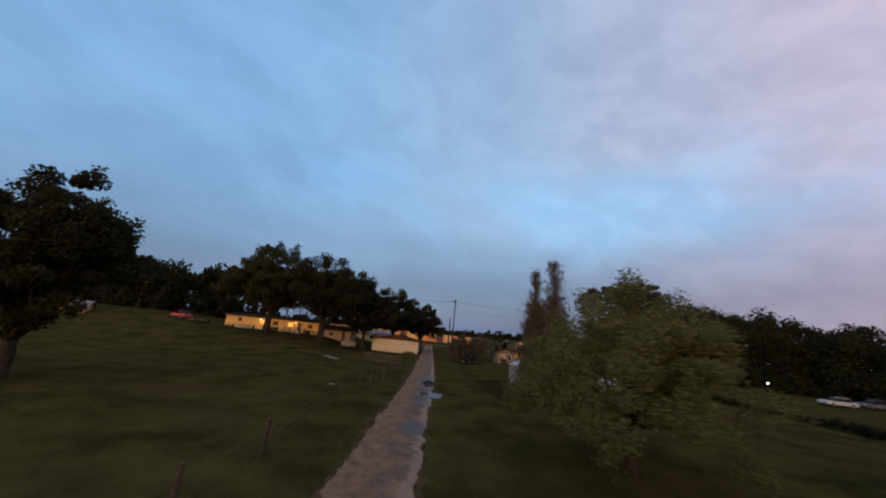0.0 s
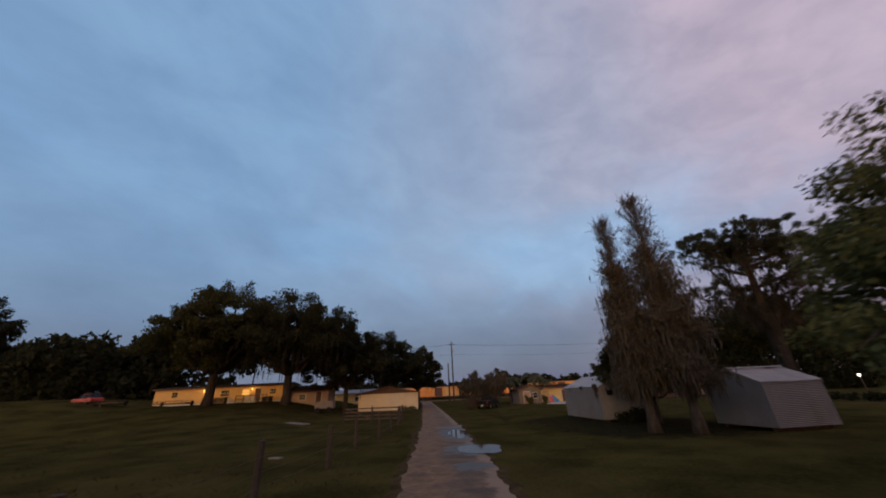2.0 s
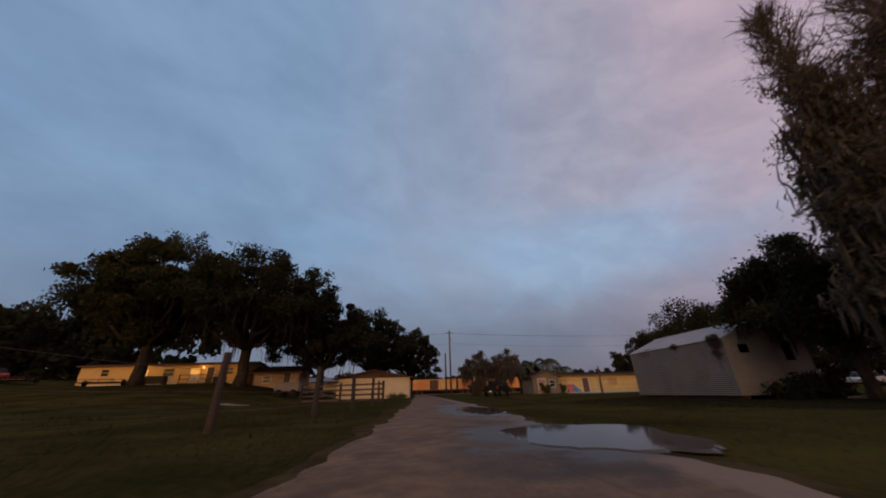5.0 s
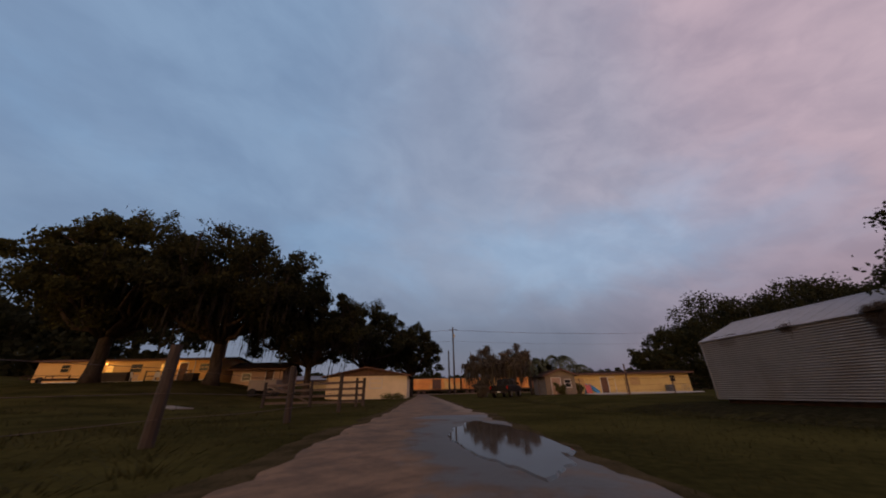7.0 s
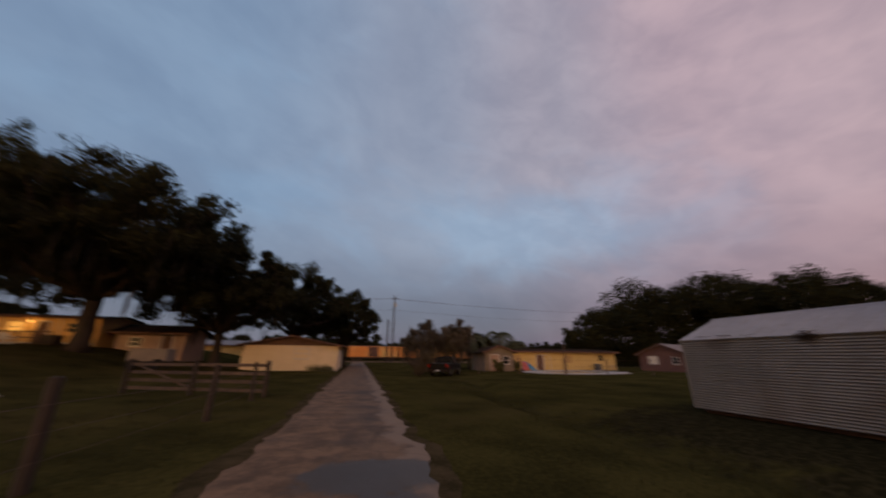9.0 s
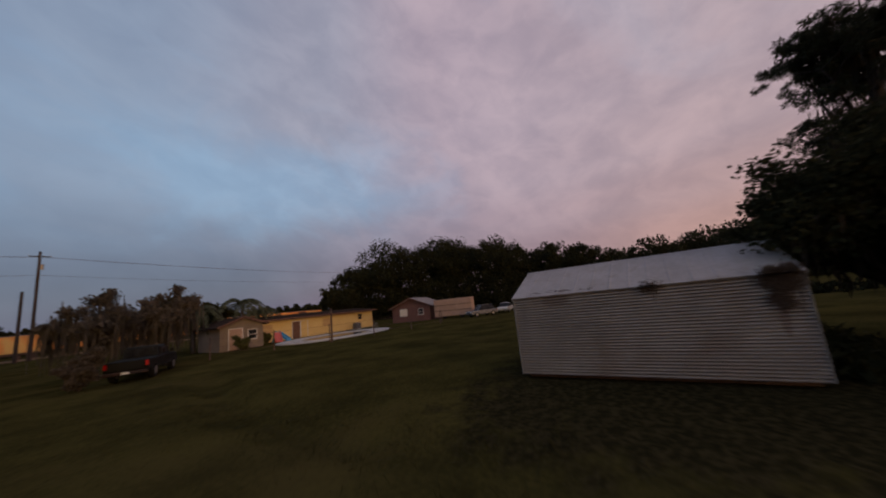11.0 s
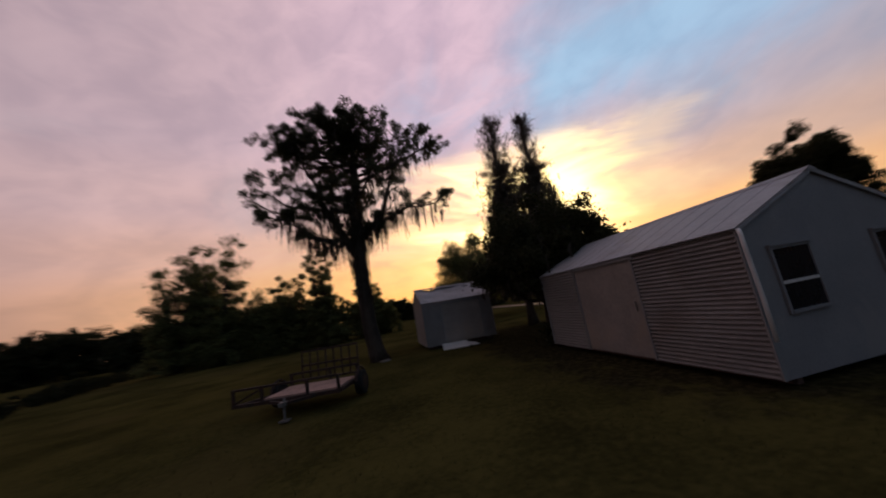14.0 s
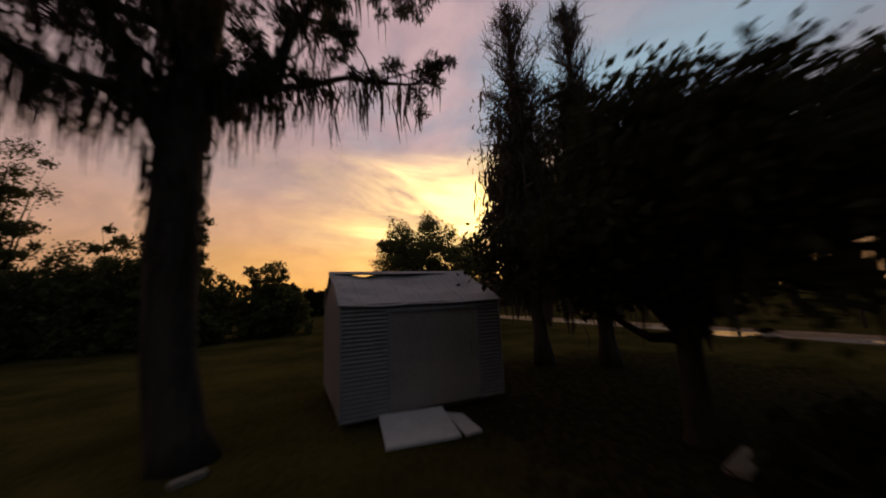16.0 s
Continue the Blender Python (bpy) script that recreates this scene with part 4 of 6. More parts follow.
def cypress_tree(x, y, height, width, seed, lean):
    """A spire with brownish sparse needles, dense and drooping low down."""
    rng = np.random.default_rng(seed)
    t = thing("cypress_tree", "tall bald cypress with a thin spiky top and brown drooping foliage", "tree", "pair of cypress trees", at=(x, y, -0.1))
    trunk = wander((0, 0, 0), (lean[0], lean[1], height), 14, 0.05, rng)
    part("trunk", Geo().tube(trunk, list(np.linspace(0.25, 0.02, 14) * np.array([1.5] + [1] * 13)), 12), GREY_BARK, t, smooth=True)
    twigs, leaves, size_r, hang = Geo(), [], [], []
    count = 260
    for i in range(count):
        u = 0.19 + 0.80 * (i / count)
        s = trunk[0] + (trunk[-1] - trunk[0]) * u
        if u < 0.3:
            span = 0.72 + 0.5 * (u - 0.13)
        elif u < 0.74:
            span = 0.80 - 0.62 * (u - 0.3)
        else:
            span = 0.56 * math.sqrt((1.02 - u) / 0.28)
        reach = width * span * (0.45 + 0.55 * rng.random())
        a = rng.random() * 2 * math.pi
        e = s + np.array([math.cos(a) * reach, math.sin(a) * reach, reach * (-0.1 + 0.6 * u if u < 0.5 else 0.4 + 3.0 * (u - 0.5))])
        e[2] = min(e[2], height + 0.1)
        path = wander(s, e, 5, 0.06, rng, sag=-0.1)
        twigs.tube(path, list(np.linspace(0.055 * (1.2 - u), 0.010, 5)), 4)
        for j in range(8 if u > 0.6 else 2):
            w = path[int(rng.integers(1, 5))]
            twigs.tube([w, w + rng.normal(size=3) * 0.17 + np.array([0, 0, 0.30])], [0.016, 0.006], 3)
        for p in path[1:]:
            leaves.append(p)
            size_r.append((0.46 if u < 0.5 else 0.46 - 0.9 * (u - 0.5) if u < 0.8 else 0.17) * (0.6 + 0.6 * rng.random()))
            if u < 0.62:
                hang += [p + rng.normal(size=3) * 0.26 for _ in range(9 if u < 0.5 else 5)]
    tagged(part("branchwork", twigs, GREY_BARK, t), kind="stuff")
    leaves, size_r = np.array(leaves), np.array(size_r)
    low, top = leaves[:, 2] < height * 0.50, leaves[:, 2] > height * 0.76
    mid = ~(low | top)
    q = np.concatenate([leaf_quads(leaves[low], size_r[low], 95, 0.050, rng, long=4.0), leaf_quads(leaves[mid], size_r[mid], 36, 0.042, rng, long=4.0), leaf_quads(leaves[top], size_r[top] * 1.5, 34, 0.009, rng, long=9.0)])
    part("crown", quads_mesh("crown", q), CYPRESS_LEAF, t)
    tagged(part("moss", quads_mesh("moss", moss_quads(np.array(hang), rng, 0.9, 0.034)), MOSS, t, "brown hanging moss"), kind="stuff")
    return t


def shrub(name, label, x, y, height, spread, seed, leaf=BUSH_LEAF, clumps=26, per=150, size=0.16, group="", sparse=0.24, stems=9):
    rng = np.random.default_rng(seed)
    z0 = ground_z(x, y) - 0.05
    t = thing(name, label, "shrub", group, at=(x, y, z0))
    centres = []
    for i in range(stems):
        a = rng.random() * 2 * math.pi
        e = np.array([math.cos(a) * spread * (0.3 + 0.7 * rng.random()), math.sin(a) * spread * (0.3 + 0.7 * rng.random()), height * (0.55 + 0.45 * rng.random())])
        path = wander((e[0] * 0.08, e[1] * 0.08, 0), e, 7, 0.05 * spread, rng)
        part("stem", Geo().tube(path, list(np.linspace(0.025 * height ** 0.7, 0.006, 7)), 5), BARK, t, smooth=True)
        for q in path[2:]:
            centres.append(q + rng.normal(size=3) * spread * 0.12)
    while len(centres) < clumps:
        a, r = rng.random() * 2 * math.pi, spread * math.sqrt(rng.random())
        centres.append(np.array([r * math.cos(a), r * math.sin(a), height * (0.04 + 0.5 * rng.random() ** 1.5)]))
    q = leaf_quads(centres, [spread * sparse * (0.6 + 0.7 * rng.random()) for _ in centres], per, size, rng)
    part("crown", quads_mesh("crown", q), leaf, t)
    return t


def palm(x, y, height, seed):
    rng = np.random.default_rng(seed)
    t = thing("palm_tree", "queen palm with drooping feathery fronds", "palm", "palms by the yellow house", at=(x, y, ground_z(x, y) - 0.1))
    trunk = wander((0, 0, 0), (0.3, 0.1, height * 0.62), 8, 0.05, rng)
    part("trunk", Geo().tube(trunk, [0.28, 0.2, 0.18, 0.18, 0.17, 0.17, 0.16, 0.15], 10), GREY_BARK, t, smooth=True)
    for i in range(15):
        a = 2 * math.pi * i / 15 + rng.random() * 0.3
        L = height * 0.42 * (0.8 + 0.4 * rng.random())
        up = 0.2 + 0.9 * rng.random()
        u = np.linspace(0, 1, 12)
        px = np.stack([np.cos(a) * L * u, np.sin(a) * L * u, L * (up * u - (0.7 + up) * u ** 2.2)], 1) + trunk[-1]
        quads = []
        for k in range(1, 12):
            for s in (-1, 1):
                for m in range(3):
                    o = px[k] + (px[k] - px[k - 1]) * (m / 3)
                    side = np.array([-math.sin(a), math.cos(a), 0]) * s
                    w = 0.5 * L * 0.35 * math.sin(math.pi * (0.15 + 0.8 * u[k]))
                    tip = o + side * w + np.array([0, 0, -0.55 * w])
                    d = (px[k] - px[k - 1]) * 0.16
                    quads.append([o - d, o + d, tip + d * 0.3, tip - d * 0.3])
        part("frond", quads_mesh("frond", np.array(quads)), PALM_LEAF, t)
    return t


def treeline(name, label, pts, height, depth, seed, count, leaf=WOOD_LEAF, size=0.9, per=26, base=0.0, gap=0.23):
    """A far wood along a polyline: uneven domes of leaf clumps over trunks."""
    rng = np.random.default_rng(seed)
    pts = np.array(pts, float)
    seg = np.linalg.norm(np.diff(pts[:, :2], axis=0), axis=1)
    cum = np.concatenate([[0], np.cumsum(seg)])
    cs, rs, trunks = [], [], Geo()
    trees = max(4, int(cum[-1] / (height * gap)))
    for i in range(trees):
        s = cum[-1] * (i + rng.random()) / trees
        k = min(len(seg) - 1, int(np.searchsorted(cum, s) - 1))
        k = max(0, k)
        u = (s - cum[k]) / seg[k]
        c = pts[k] + (pts[k + 1] - pts[k]) * u
        h = height * (c[2] if pts.shape[1] > 2 else 1) * (0.78 + 0.3 * rng.random())
        c = c[:2] + rng.normal(size=2) * depth * 0.5
        z0 = ground_z(c[0], c[1])
        trunks.tube([(c[0], c[1], z0 - 0.2), (c[0], c[1], z0 + h * 0.5)], [h * 0.022, h * 0.012], 5)
        for _ in range(count):
            d = unit(rng.normal(size=3))
            r = rng.random() ** 0.5
            cs.append((c[0] + d[0] * r * h * 0.42, c[1] + d[1] * r * h * 0.42, z0 + base * h + max(0.06 * h, h * (0.52 + d[2] * r * 0.46))))
            rs.append(h * 0.105 * (0.6 + 0.8 * rng.random()))
        # a closed rounded top over each tree
        for _ in range(count // 2):
            d = unit(rng.normal(size=3) * np.array([1, 1, 0.8]))
            cs.append((c[0] + d[0] * h * 0.40, c[1] + d[1] * h * 0.40, z0 + base * h + h * (0.56 + abs(d[2]) * 0.38)))
            rs.append(h * 0.10 * (0.6 + 0.8 * rng.random()))
        for _ in range(count // 2):
            a, r = rng.random() * 2 * math.pi, h * 0.5 * rng.random() ** 0.5
            cs.append((c[0] + r * math.cos(a), c[1] + r * math.sin(a), z0 + h * 0.40 * rng.random()))
            rs.append(h * 0.13 * (0.6 + 0.8 * rng.random()))
    ob = single(name, quads_mesh(name, leaf_quads(cs, rs, per, size, rng, long=1.3, ball=True, squash=0.9)), leaf, label, "woods", kind="stuff")
    part("trunks", trunks, BARK, ob)
    return ob


pine_tree(9.39, -11.71)
cypress_tree(0.55, -14.20, 13.2, 2.4, 3, (0.12, -0.15))
cypress_tree(-0.90, -12.9, 12.4, 1.8, 4, (0.15, -0.1))
broad_tree("dense_tree", "dense dark broadleaf tree overhanging the long shed's end", 2.4, -8.6, 6.3, 2.85, 0.18, 21, leaf=OAK_LEAF, clumps=110, per=480, size=0.085, moss=320, moss_len=0.8, base=0.26, clump_r=0.21, flat_top=0.6, lean=(-0.15, 0.0))
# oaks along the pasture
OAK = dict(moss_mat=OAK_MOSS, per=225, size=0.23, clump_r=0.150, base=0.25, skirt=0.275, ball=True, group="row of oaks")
broad_tree("oak_tree", "big live oak with leaves coloured sunlit olive and hanging moss", -44.6, 23.0, 19.0, 9.4, 0.62, 31, leaf=OAK_SUNLIT, clumps=230, moss=420, flat_top=0.50, **OAK)
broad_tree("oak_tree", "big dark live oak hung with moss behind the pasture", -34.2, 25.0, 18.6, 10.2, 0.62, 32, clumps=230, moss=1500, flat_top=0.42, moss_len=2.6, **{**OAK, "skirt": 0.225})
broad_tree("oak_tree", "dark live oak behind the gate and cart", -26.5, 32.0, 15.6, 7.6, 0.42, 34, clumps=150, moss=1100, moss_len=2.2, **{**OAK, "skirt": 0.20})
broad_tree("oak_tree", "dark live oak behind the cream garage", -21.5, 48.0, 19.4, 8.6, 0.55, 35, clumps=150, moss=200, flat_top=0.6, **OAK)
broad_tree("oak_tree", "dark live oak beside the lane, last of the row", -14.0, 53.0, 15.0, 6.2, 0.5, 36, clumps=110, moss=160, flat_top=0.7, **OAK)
# tree by the pasture's near side and the wood behind the long house
broad_tree("pasture_tree", "leafy tree standing far across the pasture", -83.0, 23.0, 17.5, 5.6, 0.4, 41, clumps=110, per=200, size=0.26, moss=0, base=0.2, ball=True, flat_top=0.5)
treeline("far_wood", "dark wood behind the long house", [(-150, 60), (-100, 52), (-72, 46), (-58, 46)], 13.5, 6, 51, 34, size=0.8, per=22)
treeline("far_wood", "dark wood beyond the lane", [(-60, 120), (-30, 130), (0, 150)], 9, 6, 52, 24, size=0.9, per=14)
treeline("far_wood", "tall dark wood behind the yellow house", [(44, 61, 0.68), (51, 56, 0.96), (61, 49, 0.97), (70, 30, 0.90), (78, 10, 0.74)], 20.0, 3, 53, 72, size=0.36, per=92)
treeline("far_wood", "dark wood at the field's far edge", [(81, 6, 1.02), (86, -14, 1.0), (88, -32, 0.97), (88, -55, 0.90), (78, -78, 0.75), (60, -92, 0.65)], 13.6, 3, 54, 48, size=0.42, per=42)
treeline("far_wood", "low dark trees under the sunset", [(60, -70, 0.8), (30, -78, 0.7), (5, -80, 0.75), (-20, -75, 0.8), (-60, -80, 0.9), (-120, -90, 1)], 9.0, 4, 55, 34, size=0.75, per=16, gap=0.4)
treeline("far_wood", "trees closing the pasture's south side", [(-150, 60), (-170, 0), (-150, -70), (-110, -90)], 11.0, 5, 56, 16, size=1.3, per=12)
treeline("far_wood", "low trees on the skyline beyond the houses", [(5, 150), (60, 140), (110, 110)], 9.0, 5, 57, 20, size=1.0, per=12)
broad_tree("pasture_tree", "tall leafy tree at the pasture's near side", -39.0, -22.4, 15.6, 4.4, 0.35, 63, leaf=OAK_LEAF, clumps=200, per=330, size=0.19, moss=0, base=0.16, clump_r=0.22, ball=True, flat_top=0.5)
for i, (x, y, h, s) in enumerate([(24.6, -31.0, 11.6, 2.6), (28.2, -31.0, 10.4, 2.6), (26.6, -33.0, 11.8, 1.8), (14.8, -30.2, 9.2, 1.3), (18.0, -31.8, 7.8, 1.8), (21.0, -33.0, 6.4, 2.4), (10.5, -34.0, 5.6, 1.8)]):
    shrub("wild_shrub", "tall wild shrub with thin upright stems against the sunset", x, y, h, s, 70 + i, leaf=BUSH_LEAF, clumps=190, per=125, size=0.125, group="wild shrubs at the field edge", sparse=0.23, stems=22)
broad_tree("roadside_tree", "wide feathery olive-green tree beside the lane, leaves drooping low", -1.3, -29.2, 10.1, 5.3, 0.26, 82, leaf=BUSH_LEAF, clumps=150, per=470, size=0.088, moss=0, base=0.24, clump_r=0.17, flat_top=0.85, ball=True)
# trees by the yellow house
broad_tree("weeping_tree", "small pale tree hung with moss behind the truck", -4.3, 27.5, 6.4, 2.4, 0.16, 91, leaf=MOSS, bark=GREY_BARK, clumps=34, per=120, size=0.16, moss=700, moss_len=2.0, base=0.35, moss_mat=MOSS, group="moss trees by the truck")
broad_tree("weeping_tree", "small dark tree hung with moss beside the truck", -0.3, 28.5, 6.6, 2.6, 0.18, 92, leaf=CYPRESS_LEAF, bark=GREY_BARK, clumps=36, per=150, size=0.16, moss=700, moss_len=2.0, base=0.35, moss_mat=MOSS, group="moss trees by the truck")
broad_tree("yard_tree", "dark rounded tree behind the palms", 6.5, 44.0, 8.0, 3.6, 0.2, 93, clumps=36, per=200, size=0.28, moss=0)
palm(9.5, 38.5, 8.0, 94)
palm(12.5, 39.5, 6.2, 95)
palm(4.5, 37.5, 7.2, 96)
broad_tree("yard_tree", "leafy tree beyond the yellow house", 30.0, 46.0, 9.0, 3.6, 0.2, 97, clumps=36, per=200, size=0.28, moss=0)

treeline("weeds", "dark strip of tall weeds along an old field line", [(31, 10, 0.4), (29, -2, 0.9), (30, -8, 0.5), (30, -14, 1.2), (32, -21, 0.6), (34, -28, 1.4), (36, -36, 0.9), (30, -39, 1.3)], 0.9, 1.6, 60, 6, leaf=WOOD_LEAF, size=0.15, per=9, gap=0.22)
treeline("hedge", "dense dark brush along the field edge", [(8, -37, 0.75), (13, -33.5, 1.0), (20, -32.5, 1.1), (27.5, -31.5, 1.15)], 4.6, 1.6, 59, 40, leaf=BUSH_LEAF, size=0.20, per=50, gap=0.35)

ring = [(math.cos(radians(a)) * 320, math.sin(radians(a)) * 320, 0.8 + 0.4 * noise.noise(Vector((a * 0.05, 0, 0)))) for a in range(0, 361, 12)]
treeline("far_wood", "distant dark tree line on the horizon", ring, 11.0, 10, 58, 8, size=3.0, per=8, gap=0.55)


# ---------------------------------------------------------------- fence and gate
def fence_line(name, label, pts, height, r, mat, strands, wire_r, group=""):
    f = thing(name, label, "fence", group, at=(*pts[0], 0))
    tops = []
    for i, (x, y) in enumerate(pts):
        z = ground_z(x, y)
        k = 1 + 0.25 * noise.noise(Vector((x, y, 0)))
        h = height * (1 + 0.06 * noise.noise(Vector((y, x, 2))))
        lean = 0.05 * noise.noise(Vector((x, y, 7)))
        o = Vector((x - pts[0][0], y - pts[0][1], 0))
        g = Geo().tube([o + Vector((0, 0, z - 0.2)), o + Vector((lean * 0.5, 0, z + h * 0.5)), o + Vector((lean, lean * 0.5, z + h))], [r * k * 1.12, r * k, r * k * 0.92], 9)
        part("post", g, mat, f)
        tops.append((o, z, h))
    for a, b in zip(tops[:-1], tops[1:]):
        for s in strands:
            p, q = a[0] + Vector((r, 0, a[1] + s)), b[0] + Vector((r, 0, b[1] + s))
            m = (p + q) / 2 - Vector((0, 0, 0.03))
            part("wire", Geo().tube([p, m, q], [wire_r] * 3, 4, False), RUSTY, f)
    return f


fence_line("pasture_fence", "old wire fence on weathered round timber posts along the lane", [(-18.4, -46), (-18.2, -40.5), (-17.6, -35.5), (-17.4, -31), (-17.6, -26.2), (-17.4, -21.0),
           (-16.6, -17.0), (-16.5, -12.0), (-15.8, -7.8), (-15.4, -3.6), (-15.2, 1.3), (-15.3, 5.6)], 1.42, 0.080, TIMBER, (0.35, 0.7, 1.05), 0.004)


def rail_gate(at, to, n_rails, height):
    a, b = Vector((*at, ground_z(*at))), Vector((*to, ground_z(*to)))
    g = thing("rail_gate", "wide wooden rail gate of weathered boards between timber posts", "gate", at=a)
    d = b - a
    for u in (0.0, 0.5, 1.0):
        p = d * u
        part("post", Geo().tube([p - Vector((0, 0, 0.2)), p + Vector((0, 0, height + 0.2))], [0.10, 0.09], 8), TIMBER, g)
    off = Vector((d.y, -d.x, 0)).normalized() * 0.1
    for i in range(n_rails):
        z = 0.22 + (height - 0.22) * i / (n_rails - 1)
        for u0, u1 in ((0.0, 0.5), (0.5, 1.0)):
            part("rail", Geo().beam(d * u0 + off + Vector((0, 0, z)), d * (u1 - 0.01) + off + Vector((0, 0, z)), 0.035, 0.13), RAIL_WOOD, g)
    part("brace", Geo().beam(d * 0.55 + off * 1.5 + Vector((0, 0, 0.3)), d * 0.95 + off * 1.5 + Vector((0, 0, height - 0.05)), 0.03, 0.10), RAIL_WOOD, g)


rail_gate((-15.1, 6.6), (-21.8, 9.6), 4, 1.25)


# ---------------------------------------------------------------- houses
def wall_window(parent, m, w, h, pane, frame=None, mullion=True):
    frame = frame or TRIM
    win = new("window")
    win.parent = parent
    win.matrix_local = m
    t = 0.07
    f = Geo()
    f.box(-w / 2 - t, -0.05, -t, -w / 2, 0.02, h + t).box(w / 2, -0.05, -t, w / 2 + t, 0.02, h + t).box(-w / 2, -0.05, h, w / 2, 0.02, h + t)
    part("frame", f, frame, win)
    part("sill", Geo().box(-w / 2 - t, -0.09, -t - 0.03, w / 2 + t, 0.02, 0.0), frame, win)
    part("pane", Geo().box(-w / 2, -0.02, 0, w / 2, 0.01, h), pane, win)
    if mullion:
        part("mullion", Geo().box(-w / 2, -0.04, h / 2 - 0.025, w / 2, -0.022, h / 2 + 0.025), frame, win)


def wall_door(parent, m, w, h, mat):
    d = new("door")
    d.parent = parent
    d.matrix_local = m
    part("door_leaf", Geo().box(-w / 2, -0.03, 0, w / 2, 0.01, h), mat, d)
    f = Geo().box(-w / 2 - 0.08, -0.05, 0, -w / 2, 0.02, h + 0.08).box(w / 2, -0.05, 0, w / 2 + 0.08, 0.02, h + 0.08).box(-w / 2, -0.05, h, w / 2, 0.02, h + 0.08)
    part("door_frame", f, TRIM, d)


def house(name, label, at, turn, W, D, wall_h, ridge_h, wall_mat, roof_mat, ridge="x", over=0.45, windows=(), doors=(), fascia=FASCIA, gable_mat=None, window_frame=None):
    """Local frame: front wall along x at y 0 (faces -y), W wide, D deep."""
    h = thing(name, label, "house", at=at, turn=turn)
    th = 0.18
    low = -0.6
    part("wall", Geo().box(0, 0, low, W, th, wall_h), wall_mat, h, "front wall")
    part("wall", Geo().box(0, D - th, low, W, D, wall_h), wall_mat, h)
    part("wall", Geo().box(0, th + 0.002, low, th, D - th - 0.002, wall_h), wall_mat, h)
    part("wall", Geo().box(W - th, th + 0.002, low, W, D - th - 0.002, wall_h), wall_mat, h)
    rt = 0.12
    if ridge == "x":
        run, along = D / 2, (-over, W + over)
        for s in (0, 1):
            g = Geo()
            k = (ridge_h - wall_h) / run
            ya, yb = (-over, run) if s == 0 else (D + over, run)
            za = wall_h - k * over
            g.hexa([(along[0], min(ya, yb), za if s == 0 else ridge_h), (along[1], min(ya, yb), za if s == 0 else ridge_h), (along[1], max(ya, yb), ridge_h if s == 0 else za),
                    (along[0], max(ya, yb), ridge_h if s == 0 else za), (along[0], min(ya, yb), (za if s == 0 else ridge_h) + rt), (along[1], min(ya, yb), (za if s == 0 else ridge_h) + rt),
                    (along[1], max(ya, yb), (ridge_h if s == 0 else za) + rt), (along[0], max(ya, yb), (ridge_h if s == 0 else za) + rt)])
            part("roof_slope", g, roof_mat, h)
        za = wall_h - (ridge_h - wall_h) / run * over
        part("fascia", Geo().box(-over, -over - 0.03, za - 0.06, W + over, -over - 0.003, za + rt + 0.01), fascia, h)
        for x in (0.0, W - th):
            g = Geo()
            a = [(x, th, wall_h), (x, D - th, wall_h), (x, D / 2, ridge_h - 0.01)]
            b = [(x + th, y, z) for _, y, z in a]
            g.poly(a[::-1]).poly(b).poly([a[0], b[0], b[2], a[2]][::-1]).poly([a[1], a[2], b[2], b[1]][::-1])
            part("gable", g, gable_mat or wall_mat, h)
    else:
        run = W / 2
        k = (ridge_h - wall_h) / run
        for s in (0, 1):
            xa = -over if s == 0 else W + over
            za = wall_h - k * over
            x0, x1, z0, z1 = (xa, run, za, ridge_h) if s == 0 else (run, xa, ridge_h, za)
            g = Geo().hexa([(x0, -over, z0), (x1, -over, z1), (x1, D + over, z1), (x0, D + over, z0), (x0, -over, z0 + rt), (x1, -over, z1 + rt), (x1, D + over, z1 + rt), (x0, D + over, z0 + rt)])
            part("roof_slope", g, roof_mat, h)
            part("rake_board", Geo().beam((x0, -over - 0.02, z0 + rt / 2), (x1, -over - 0.02, z1 + rt / 2), 0.03, 0.17), fascia, h)
        for y in (0.0, D - th):
            g = Geo()
            a = [(0, y, wall_h), (W, y, wall_h), (W / 2, y, ridge_h - 0.01)]
            b = [(x, y + th, z) for x, _, z in a]
            g.poly(a).poly(b[::-1]).poly([a[1], b[1], b[2], a[2]]).poly([a[2], b[2], b[0], a[0]])
            part("gable", g, gable_mat or wall_mat, h)
    for x, z, w, hh, pane in windows:
        wall_window(h, Matrix.Translation((x, -0.004, z)), w, hh, pane, window_frame)
    for x, w, hh, mat in doors:
        wall_door(h, Matrix.Translation((x, -0.004, 0.02)), w, hh, mat)
    return h


